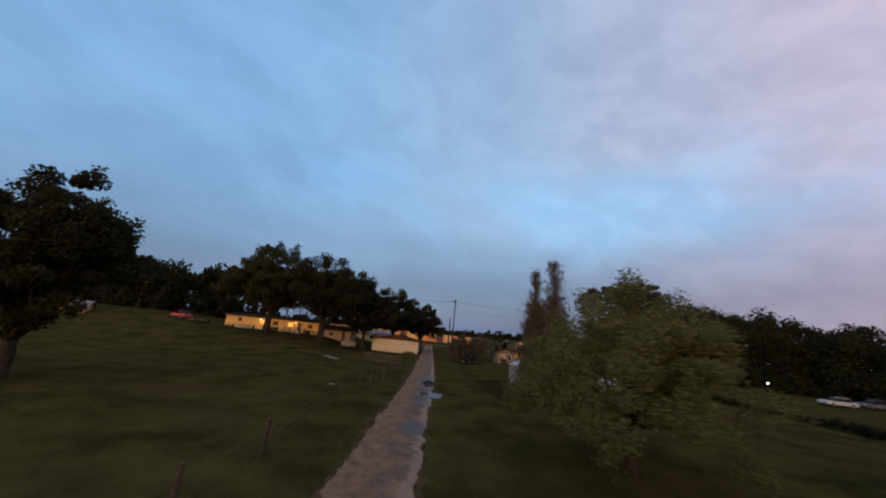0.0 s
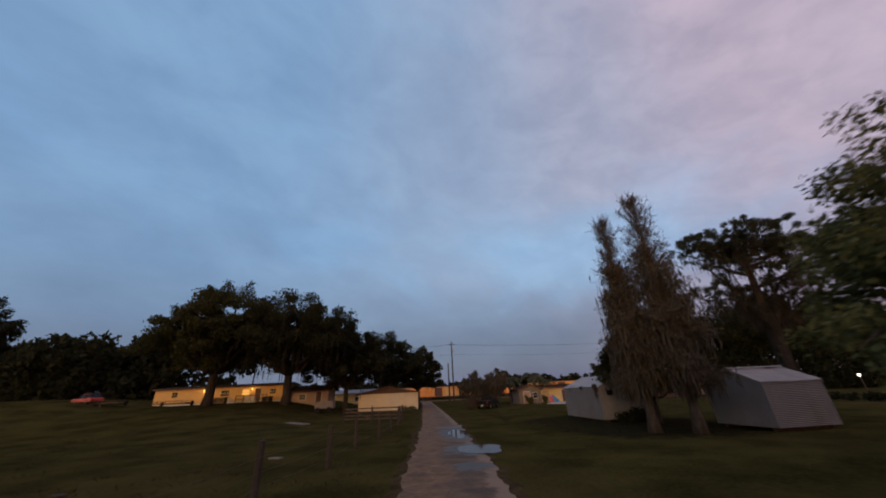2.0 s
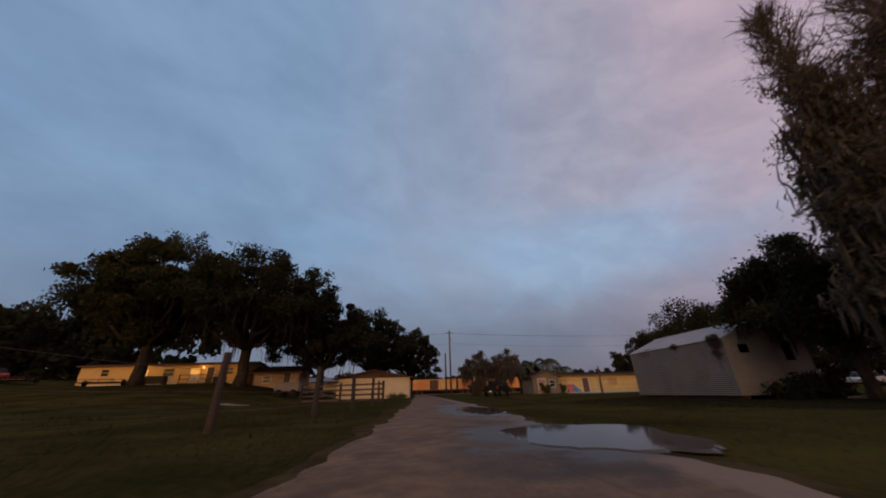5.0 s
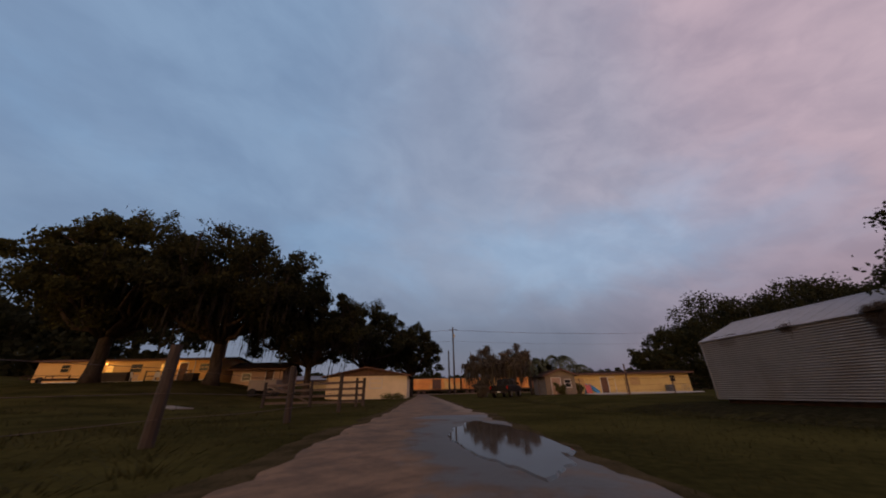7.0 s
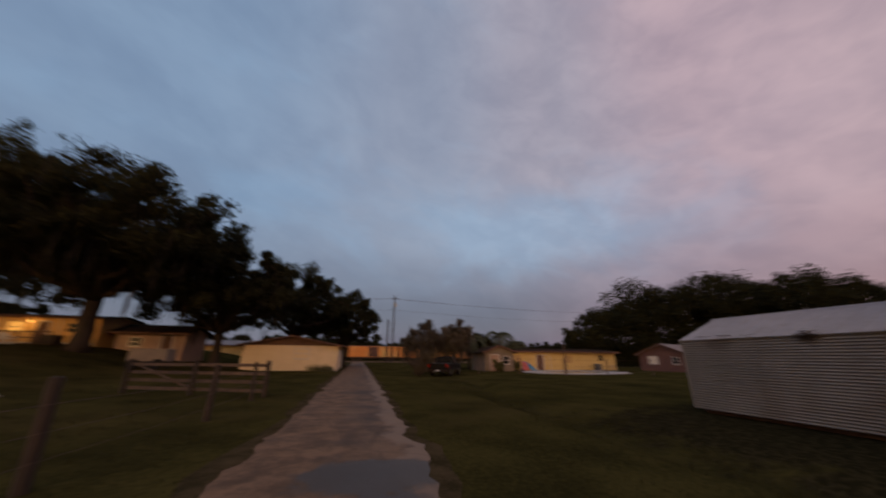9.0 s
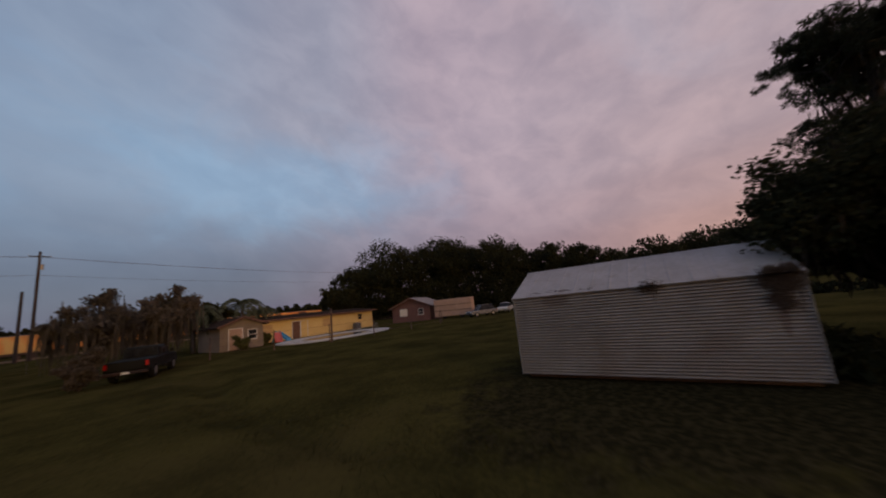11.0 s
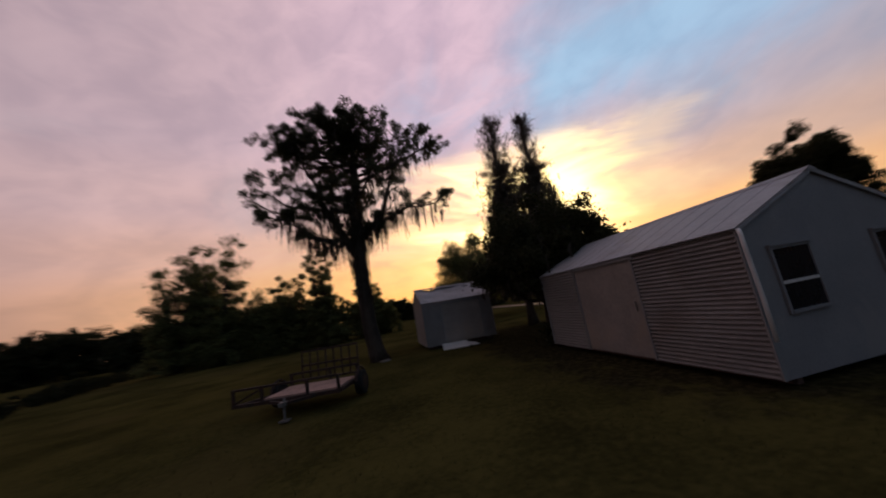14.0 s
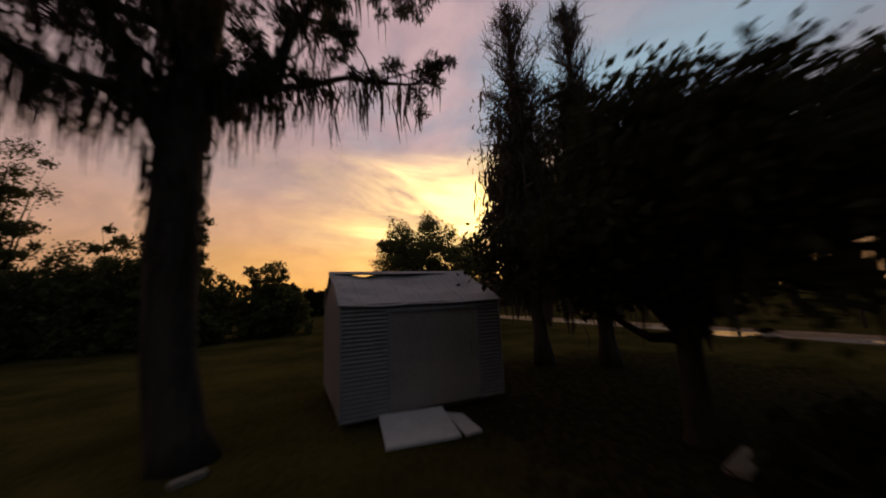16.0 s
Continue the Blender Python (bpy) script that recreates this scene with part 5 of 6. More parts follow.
long_house = house("mobile_home", "long tan mobile home with a low brown roof and warm lamps", (-57.3, 30.0, 2.55), 0, 21.0, 6.5, 2.45, 2.85, HOME_WALL, SHINGLE,
                   windows=[(8.2, 1.1, 0.8, 0.8, LAMP_WINDOW), (11.2, 1.05, 1.3, 0.9, GLASS_DARK), (14.6, 1.0, 1.2, 0.95, LAMP_WINDOW), (3.2, 1.2, 0.9, 0.8, GLASS_DARK), (19.0, 1.1, 1.0, 0.8, GLASS_DARK)], doors=[(16.6, 0.9, 2.0, FASCIA)], over=0.35, window_frame=HOME_WALL)
for px in (-49.4, -41.6):
    lamp = thing("porch_lamp", "small glowing porch lamp on the house wall", "lamp", "porch lamps", at=(px, 29.72, 4.55))
    part("bulb", Geo().tube([(0, 0, -0.1), (0, 0, 0.12)], [0.09, 0.07], 10), LAMP_WARM, lamp, "glowing warm bulb")
    part("bracket", Geo().box(-0.05, 0.06, -0.06, 0.05, 0.28, 0.0), FASCIA, lamp)
    li = new("porch_light", bpy.data.lights.new("porch_light", "POINT"))
    li.data.energy, li.data.color, li.data.shadow_soft_size = 20, (1.0, 0.55, 0.16), 0.1
    li.location = (px, 29.35, 4.4)
    li.parent = None
# porch rail and steps
pr = thing("porch", "small wooden porch with rails and pale steps before the tan house", "porch", at=(-43.0, 27.6, 2.4))
for i in range(5):
    part("porch_post", Geo().box(i * 1.2 - 0.05, -0.05, -0.3, i * 1.2 + 0.05, 0.05, 1.2), RAIL_WOOD, pr)
for z in (0.55, 1.05):
    part("porch_rail", Geo().box(-0.05, -0.07, z, 4.85, -0.055, z + 0.1), RAIL_WOOD, pr)
part("porch_floor", Geo().box(-0.1, 0.06, 0.0, 4.9, 2.38, 0.15), RAIL_WOOD, pr)
for i in range(3):
    part("step", Geo().box(1.3, -0.3 - 0.3 * i, -0.25, 2.4, -0.06 - 0.3 * i, 0.12 - 0.12 * i), CONCRETE, pr, "pale step")

part("downspout", Geo().tube([(17.9, -0.30, 2.3), (17.9, -0.07, 2.1), (17.9, -0.07, 0.1)], [0.045] * 3, 8), TRIM, long_house, "white downspout")
part("skirting", Geo().box(0.1, -0.03, -0.55, 20.9, -0.006, 0.12), OFFWHITE_WALL, long_house, "pale skirting under the wall")


def garden_chair(x, y, turn):
    """A moulded chair: seat, tall back, two arms and four legs."""
    c = thing("garden_chair", "white plastic garden chair before the tan house", "chair", "garden chairs", at=(x, y, ground_z(x, y)), turn=turn)
    part("seat", Geo().box(-0.25, -0.24, 0.38, 0.25, 0.24, 0.42), TRIM, c, bevel=0.01)
    part("backrest", Geo().hexa([(-0.24, 0.20, 0.42), (0.24, 0.20, 0.42), (0.24, 0.24, 0.42), (-0.24, 0.24, 0.42), (-0.21, 0.32, 0.90), (0.21, 0.32, 0.90), (0.21, 0.35, 0.90), (-0.21, 0.35, 0.90)]), TRIM, c)
    for sx in (-1, 1):
        part("arm", Geo().box(sx * 0.27 - 0.03, -0.22, 0.60, sx * 0.27 + 0.03, 0.24, 0.63), TRIM, c)
        for y0 in (-0.2, 0.2):
            part("leg", Geo().box(sx * 0.25 - 0.025, y0 - 0.025, 0.0, sx * 0.25 + 0.025, y0 + 0.025, 0.38 if y0 > 0 else 0.60), TRIM, c)
    return c


for x, y, turn in ((-42.6, 25.6, 150), (-40.4, 25.9, 200), (-39.2, 25.3, 175)):
    garden_chair(x, y, turn)


def storage_crate(x, y, w, d, h, turn, label):
    """A dark slatted crate with corner posts and a lid."""
    c = thing("storage_crate", label, "crate", "crates before the tan house", at=(x, y, ground_z(x, y) - 0.02), turn=turn)
    n = 4
    for i in range(n):
        z0 = 0.06 + (h - 0.1) * i / n
        part("slat", Geo().box(-w / 2, -d / 2 - 0.02, z0, w / 2, -d / 2, z0 + (h - 0.1) / n - 0.03), TIMBER, c)
        part("slat", Geo().box(-w / 2, d / 2, z0, w / 2, d / 2 + 0.02, z0 + (h - 0.1) / n - 0.03), TIMBER, c)
    for sx in (-1, 1):
        part("side_panel", Geo().box(sx * w / 2 - 0.02, -d / 2, 0.04, sx * w / 2 + 0.02, d / 2, h - 0.04), TIMBER, c)
        for sy in (-1, 1):
            part("corner_post", Geo().box(sx * w / 2 - 0.05, sy * d / 2 - 0.05, 0.0, sx * w / 2 + 0.05, sy * d / 2 + 0.05, h - 0.03), TIMBER, c)
    part("lid", Geo().box(-w / 2 - 0.06, -d / 2 - 0.06, h - 0.03, w / 2 + 0.06, d / 2 + 0.06, h + 0.02), TIMBER, c)


storage_crate(-45.2, 26.6, 2.4, 0.8, 0.95, 4, "long dark slatted crate beside the porch")
storage_crate(-38.0, 27.6, 1.1, 0.8, 0.8, -12, "small dark slatted crate beside the porch")

house("tan_shed_house", "low pinkish board building under a dark overhanging roof", (-35.6, 31.5, 1.6), 0, 6.2, 5.0, 2.3, 3.1, PINK_WALL, SHINGLE,
      windows=[(1.8, 0.9, 1.0, 0.8, GLASS_DARK)], doors=[(4.6, 0.9, 2.0, FASCIA)], over=0.6)
# the gable triangle's dark brown paints in the shade of the roof overhang
garage = house("cream_garage", "wide cream block garage with a low gable and brown eave", (-24.6, 34.3, 0.0), 0, 10.8, 11.0, 2.85, 3.9, CREAM_WALL, SHINGLE, ridge="y", over=0.6,
               windows=[(6.6, 1.35, 1.6, 1.15, CREAM_WALL)], gable_mat=FASCIA)
house("yellow_barn", "long low yellow building far behind the gate", (-40.0, 58.0, 0.6), 0, 17.0, 6.0, 2.8, 3.6, YELLOW_WALL, GREY_ROOF, windows=[(4, 1.0, 1.2, 1.0, GLASS_DARK), (11, 1.0, 1.2, 1.0, GLASS_DARK)])
yellow = house("yellow_house", "long single-storey yellow house with a brown shingle roof", (9.2, 35.0, 0.0), 0, 18.2, 8.0, 2.55, 2.98, YELLOW_WALL, SHINGLE,
               windows=[(9.8, 1.0, 1.5, 1.0, AMBER_BLIND), (15.6, 1.35, 0.8, 0.8, GLASS_DARK), (1.6, 1.0, 1.2, 1.0, AMBER_BLIND)], doors=[(5.2, 1.0, 2.05, FASCIA), (6.3, 0.9, 2.05, YELLOW_WALL)], over=0.55, window_frame=YELLOW_WALL)
house("board_annex", "small grey-brown gabled annex beside the yellow house", (4.7, 32.0, 0.0), 0, 4.1, 5.0, 2.35, 3.1, GREY_BOARD, SHINGLE, ridge="y", over=0.4,
      windows=[(3.0, 0.9, 0.8, 0.9, GLASS_DARK)], doors=[(1.4, 1.2, 2.0, PINK_WALL)], gable_mat=GREY_BOARD)
house("red_house", "dark red board house with a grey gable roof", (30.6, 33.6, 0.0), -72, 6.6, 8.0, 2.35, 3.7, RED_WALL, GREY_ROOF, ridge="y", over=0.5, windows=[(2.0, 1.0, 1.2, 1.0, OFFWHITE_WALL), (5.0, 1.0, 0.8, 0.9, GLASS_DARK)], gable_mat=RED_WALL)

# box trailer beside the red house
bx = thing("box_trailer", "pinkish beige ribbed box trailer standing in the yard", "trailer", at=(32.2, 26.2, 0.0), turn=-72)
part("box_body", Geo().box(0, 0, 0.35, 6.0, 2.4, 2.95), PINK_WALL, bx, bevel=0.04)
for i in range(9):
    part("rib", Geo().box(0.05 + i * 0.73, -0.035, 0.4, 0.11 + i * 0.73, -0.002, 2.9), PINK_WALL, bx)
for z in (1.15, 2.0):
    part("side_rail", Geo().box(0.0, -0.05, z, 6.0, -0.037, z + 0.09), RUSTY, bx)
for x in (1.6, 4.4):
    part("wheel", Geo().disc_tube((x, 0.2, 0.34), (0, 1, 0), 0.36, 0.22), RUBBER, bx)

# freight cars beyond the lane's end
car = thing("freight_car", "long orange freight car standing on the track", "freight car", "train across the lane's end", at=(-62, 100, 0))
part("car_body", Geo().box(0, 0, 1.5, 15.2, 2.9, 4.7), ORANGE_WALL, car, bevel=0.05)
part("car_roof", Geo().box(-0.1, -0.06, 4.7, 15.3, 2.96, 4.85), GREY_ROOF, car)
part("door_sheet", Geo().box(6.1, -0.09, 1.6, 9.0, -0.003, 4.5), FASCIA, car, "dark sliding door")
part("sill_beam", Geo().box(0, 0.2, 1.1, 15.2, 2.7, 1.5), RUSTY, car)
for x in (1.6, 3.4, 11.8, 13.6):
    for y in (0.5, 2.4):
        part("wheel", Geo().disc_tube((x, y, 0.6), (0, 1, 0), 0.46, 0.13, 14), RUSTY, car)
for i in range(1, 8):
    copy_thing(car, pose(-62 + 15.9 * i, 100, 0))
bank = Geo().hexa([(-90, 96.5, -0.1), (90, 96.5, -0.1), (90, 106, -0.1), (-90, 106, -0.1), (-90, 99.0, 0.15), (90, 99.0, 0.15), (90, 104, 0.15), (-90, 104, 0.15)])
single("track_bed", bank, SAND, "low gravel bed of the railway track", "track", kind="structure")


# ---------------------------------------------------------------- vehicles
def wheel(parent, x, y, r, w):
    wl = new("wheel")
    wl.parent = parent
    wl.location = (x, y, r)
    part("tyre", Geo().disc_tube((0, 0, 0), (1, 0, 0), r, w, 20), RUBBER, wl, bevel=0.03)
    part("rim", Geo().disc_tube((0, 0, 0), (1, 0, 0), r * 0.58, w + 0.02, 16), STEEL, wl, "steel rim")


def section(profile, half):
    """Extrude a side profile of (y, z, inset) across x."""
    g = Geo()
    n = len(profile)
    for s in (-1, 1):
        g.v += [(s * (half - p[2]), p[0], p[1]) for p in profile]
    g.f.append(tuple(range(n)))
    g.f.append(tuple(range(2 * n - 1, n - 1, -1)))
    for i in range(n):
        j = (i + 1) % n
        g.f.append((i, i + n, j + n, j))
    return g


def pickup(at, turn, paint, label):
    """Tail at y 0, nose at y 5.4."""
    t = thing("pickup_truck", label, "truck", at=at, turn=turn)
    part("body", section([(0.05, 0.55, 0), (5.35, 0.5, 0), (5.4, 0.8, 0.05), (5.3, 1.08, 0.08), (3.95, 1.15, 0.05), (0.0, 1.12, 0.04)], 0.96), paint, t, bevel=0.05)
    part("cab", section([(1.95, 1.1, 0.06), (4.05, 1.12, 0.06), (3.45, 1.72, 0.20), (2.1, 1.74, 0.20)], 0.93), paint, t, bevel=0.05)
    part("rear_window", Geo().box(-0.62, 1.93, 1.22, 0.62, 1.99, 1.62), GLASS_DARK, t)
    part("windscreen", Geo().hexa([(-0.78, 4.0, 1.16), (0.78, 4.0, 1.16), (0.78, 4.04, 1.16), (-0.78, 4.04, 1.16), (-0.68, 3.5, 1.68), (0.68, 3.5, 1.68), (0.68, 3.54, 1.68), (-0.68, 3.54, 1.68)]), GLASS_DARK, t)
    for s in (-1, 1):
        part("side_window", Geo().box(s * 0.80 - 0.07, 2.25, 1.2, s * 0.80 + 0.05, 3.5, 1.6), GLASS_DARK, t)
        part("tail_light", Geo().box(s * 0.86 - 0.07, -0.02, 0.78, s * 0.86 + 0.07, 0.03, 1.05), TAIL_RED, t, "red tail light")
        part("mirror", Geo().box(s * 1.05 - 0.1, 3.6, 1.2, s * 1.05 + 0.1, 3.68, 1.4), paint, t)
        for y in (1.05, 4.45):
            wheel(t, s * 0.84, y, 0.38, 0.26)
    part("tailgate", Geo().box(-0.76, -0.03, 0.66, 0.76, 0.02, 1.1), paint, t)
    part("bumper", Geo().box(-0.93, -0.14, 0.42, 0.93, 0.05, 0.58), DARK_FRAME, t, "dark bumper", bevel=0.03)
    part("plate", Geo().box(-0.16, -0.15, 0.45, 0.16, -0.142, 0.56), PLATE, t)
    return t


def small_car(name, at, turn, paint, label, tall=1.0, group=""):
    t = thing(name, label, "car", group, at=at, turn=turn)
    part("body", section([(0.0, 0.35, 0), (4.4, 0.35, 0), (4.45, 0.7, 0.04), (4.2, 0.86, 0.07), (0.1, 0.92, 0.07), (-0.03, 0.7, 0.03)], 0.88), paint, t, bevel=0.06)
    part("cabin", section([(0.35, 0.9, 0.07), (3.2, 0.88, 0.07), (2.5, 1.42 * tall, 0.22), (0.8, 1.45 * tall, 0.22)], 0.86), GLASS_DARK, t, "dark glazed cabin", bevel=0.05)
    part("roof", Geo().box(-0.62, 0.85, 1.42 * tall, 0.62, 2.45, 1.47 * tall), paint, t)
    for s in (-1, 1):
        part("head_light", Geo().box(s * 0.66 - 0.14, 4.38, 0.58, s * 0.66 + 0.14, 4.46, 0.72), PLATE, t)
        part("tail_light", Geo().box(s * 0.70 - 0.12, -0.04, 0.6, s * 0.70 + 0.12, 0.02, 0.8), TAIL_RED, t)
        for y in (0.85, 3.55):
            wheel(t, s * 0.78, y, 0.32, 0.2)
    return t


pickup((-4.2, 20.8, 0.0), -30, BLACK_PAINT, "black pickup truck parked on the lawn, tail to the lane")
small_car("parked_car", (-63.5, 27.0, ground_z(-63.5, 28)), 70, RED_PAINT, "red car parked beyond the tan house", 1.05)
small_car("parked_car", (34.5, 17.0, 0.0), 60, GREY_PAINT, "dark grey car parked at the field edge", 1.1, "cars at the field edge")
small_car("parked_car", (41.0, 17.5, 0.0), 100, WHITE_PAINT, "white car parked at the field edge", 1.0, "cars at the field edge")
small_car("parked_car", (58.0, 8.0, 0.0), 80, WHITE_PAINT, "white car far off under the trees", 1.0, "cars at the field edge")
small_car("parked_car", (66.0, 9.5, 0.0), 85, GREY_PAINT, "grey car far off under the trees", 1.1, "cars at the field edge")
rv = thing("camper_van", "white camper standing far off under the trees", "camper", at=(76.0, 3.0, 0), turn=80)
part("body", Geo().box(-1.1, 0, 0.5, 1.1, 6.0, 2.7), WHITE_PAINT, rv, bevel=0.12)
part("window", Geo().box(-1.12, 2.0, 1.5, -1.102, 4.0, 2.1), GLASS_DARK, rv)
for s in (-1, 1):
    for y in (1.2, 4.8):
        wheel(rv, s * 0.95, y, 0.36, 0.22)


def utility_trailer(at, turn, label, L=3.3, W=1.7, gate=True):
    """Bed along x from 0 to L, tongue towards -y, ramp gate along the far side; wheels at both ends of the bed."""
    t = thing("utility_trailer", label, "trailer", "utility trailers", at=at, turn=turn)
    z = 0.42
    for y in (0.0, W):
        part("side_beam", Geo().box(-0.72 if y == 0 else 0.0, y - 0.04, z - 0.08, L, y + 0.04, z), DARK_FRAME, t)
        part("top_rail", Geo().box(-0.72 if y == 0 else 0.0, y - 0.03, z + 0.30, L, y + 0.03, z + 0.35), DARK_FRAME, t)
        for x in (0.0, L * 0.58, L - 0.05):
            part("stake", Geo().box(x, y - 0.03, z, x + 0.06, y + 0.03, z + 0.30), DARK_FRAME, t)
    part("stake", Geo().box(-0.72, -0.03, z, -0.66, 0.03, z + 0.30), DARK_FRAME, t)
    part("side_brace", Geo().beam((-0.66, 0.0, z + 0.02), (0.0, 0.0, z + 0.28), 0.04, 0.04), DARK_FRAME, t)
    part("side_brace", Geo().beam((-0.68, 0.0, z - 0.04), (0.0, W * 0.5, z - 0.04), 0.07, 0.08), DARK_FRAME, t)
    for x in (0.0, L):
        part("cross_beam", Geo().box(x - 0.04, 0.042, z - 0.08, x + 0.04, W - 0.042, z), DARK_FRAME, t)
    n = 9
    for i in range(n):
        y0 = 0.05 + (W - 0.1) * i / n
        part("plank", Geo().box(0.045, y0, z + 0.002, L - 0.045, y0 + (W - 0.1) / n - 0.012, z + 0.035), DECK_WOOD, t)
    for x in (-0.17, L + 0.17):
        wl = new("wheel")
        wl.parent = t
        wl.location = (x, W * 0.78, 0.31)
        part("tyre", Geo().disc_tube((0, 0, 0), (1, 0, 0), 0.31, 0.20, 22), RUBBER, wl, bevel=0.03)
        part("rim", Geo().disc_tube((0, 0, 0), (1, 0, 0), 0.17, 0.21, 14), DARK_FRAME, wl)
        part("fender", Geo().tube([(x, W * 0.78 + 0.40 * math.cos(a), 0.31 + 0.38 * math.sin(a)) for a in np.linspace(0.25, math.pi - 0.25, 9)], [0.035] * 9, 6), DARK_FRAME, t, "bent dark fender bar")
    part("axle", Geo().beam((-0.1, W * 0.78, 0.31), (L + 0.1, W * 0.78, 0.31), 0.07, 0.07), DARK_FRAME, t)
    # drawbar, coupler and jack
    tip = Vector((L * 0.42, -0.42, z - 0.05))
    for x in (L * 0.12, L * 0.72):
        part("drawbar", Geo().beam((x, -0.04, z - 0.05), tip, 0.06, 0.07), DARK_FRAME, t)
    part("coupler", Geo().box(tip.x - 0.06, tip.y - 0.16, z - 0.09, tip.x + 0.06, tip.y + 0.04, z + 0.0), DULL_METAL, t, "worn grey coupler")
    part("jack", Geo().tube([(tip.x, tip.y, z + 0.06), (tip.x, tip.y - 0.02, 0.03)], [0.030, 0.028], 8), DULL_METAL, t, "worn grey jack leg")
    part("jack_foot", Geo().box(tip.x - 0.10, tip.y - 0.12, 0.0, tip.x + 0.10, tip.y + 0.08, 0.03), DULL_METAL, t)
    if gate:
        gt = new("ramp_gate")
        gt.parent = t
        for i in range(8):
            x = 0.32 + (L - 0.32) * i / 7
            part("gate_bar", Geo().beam((x, W + 0.08, z + 0.1), (x, W + 0.14, z + 0.88), 0.035, 0.035), DARK_FRAME, gt)
        for zz, yy in ((z + 0.1, 0.08), (z + 0.49, 0.11), (z + 0.88, 0.14)):
            part("gate_rail", Geo().box(0.30, W + yy - 0.03, zz - 0.025, L + 0.02, W + yy + 0.03, zz + 0.025), DARK_FRAME, gt)
    return t


utility_trailer((12.05, -5.10, 0.0), 166, "rusty utility trailer with a bare plank bed and upright ramp gate", L=1.95, W=1.35, gate=True)
utility_trailer((-54.0, 26.4, ground_z(-52, 27)), 0, "dark utility trailer parked before the tan house", L=4.2, gate=False)
utility_trailer((-62.5, 25.0, ground_z(-61, 26)), 8, "low trailer with pale wheels beside the tan house", L=3.6, gate=False)

# ---------------------------------------------------------------- pool and yard
pool = thing("pool", "in-ground pool with a wide pale concrete surround", "pool", at=(15.2, 28.0, 0))
deck, water, N = Geo(), Geo(), 48
ring_pts = [(math.cos(2 * math.pi * i / N), math.sin(2 * math.pi * i / N)) for i in range(N)]
for i in range(N):
    (c, s0), (c2, s2) = ring_pts[i], ring_pts[(i + 1) % N]
    o0, o1, i0, i1 = (c * 6.8, s0 * 5.0), (c2 * 6.8, s2 * 5.0), (c * 4.3, s0 * 2.7), (c2 * 4.3, s2 * 2.7)
    deck.poly([(*i0, 0.06), (*o0, 0.06), (*o1, 0.06), (*i1, 0.06)])
    deck.poly([(*o0, -0.2), (*o1, -0.2), (*o1, 0.06), (*o0, 0.06)])
    deck.poly([(*i1, -0.2), (*i0, -0.2), (*i0, 0.06), (*i1, 0.06)])
water.poly([(c * 4.35, s0 * 2.75, 0.0) for c, s0 in ring_pts])
part("deck", deck, CONCRETE, pool, "pale concrete surround")
part("pool_water", water, WATER, pool)
for dx in (0, 0.5):
    part("ladder_rail", Geo().tube([(4.2 + dx * 0.3, -1.6 + dx, 0.1), (4.3 + dx * 0.3, -1.6 + dx, 0.8), (4.7 + dx * 0.3, -1.6 + dx, 0.85), (4.9 + dx * 0.3, -1.6 + dx, 0.15)], [0.025] * 4, 6), STEEL, pool)


def toy_slide(at, turn, mat, label):
    t = thing("toy_slide", label, "toy", "plastic toys by the pool", at=at, turn=turn)
    part("chute", Geo().hexa([(0, 0, 0.05), (0.6, 0, 0.05), (0.6, 1.5, 1.0), (0, 1.5, 1.0), (0, 0, 0.15), (0.6, 0, 0.15), (0.6, 1.5, 1.1), (0, 1.5, 1.1)]), mat, t, bevel=0.04)
    for x in (-0.06, 0.6):
        part("side_lip", Geo().hexa([(x, 0, 0.05), (x + 0.06, 0, 0.05), (x + 0.06, 1.5, 1.0), (x, 1.5, 1.0), (x, 0, 0.32), (x + 0.06, 0, 0.32), (x + 0.06, 1.5, 1.3), (x, 1.5, 1.3)]), mat, t)
    part("ladder", Geo().hexa([(0.05, 1.9, 0), (0.55, 1.9, 0), (0.55, 2.0, 0), (0.05, 2.0, 0), (0.05, 1.5, 1.1), (0.55, 1.5, 1.1), (0.55, 1.6, 1.1), (0.05, 1.6, 1.1)]), mat, t)


toy_slide((11.6, 32.2, 0.0), 25, BLUE_PLASTIC, "blue plastic toy slide beside the pool")
toy_slide((10.2, 32.0, 0.0), -20, RED_PLASTIC, "red plastic toy slide beside the pool")
ac = thing("air_conditioner", "grey outdoor air-conditioning unit by the yellow wall", "appliance", at=(23.5, 34.2, 0.0))
part("case", Geo().box(-0.45, -0.4, 0.05, 0.45, 0.4, 0.9), GREY_PAINT, ac, bevel=0.03)
part("grille", Geo().disc_tube((0, 0, 0.91), (0, 0, 1), 0.34, 0.03, 18), STEEL, ac)
part("pad", Geo().box(-0.55, -0.5, -0.05, 0.55, 0.5, 0.048), CONCRETE, ac)
fence_line("yard_fence", "wire yard fence on thin dark posts before the pool", [(1.5, 25.6), (5.6, 24.0), (9.8, 22.2), (13.8, 20.6), (18.2, 19.4), (22.6, 18.6), (26.5, 21.0), (28.5, 27.0)], 1.65, 0.045, RUSTY, (0.4, 0.9, 1.5), 0.008)
tall = thing("yard_pole", "dark upright pole in the yard fence", "pole", at=(9.8, 21.9, 0))
part("pole", Geo().tube([(0, 0, -0.2), (0.03, 0, 3.0)], [0.085, 0.075], 9), RUSTY, tall)
shrub("yard_bush", "low dark bush beside the truck", -5.9, 20.9, 1.9, 0.8, 101, leaf=CYPRESS_LEAF, clumps=26, per=160, size=0.10)
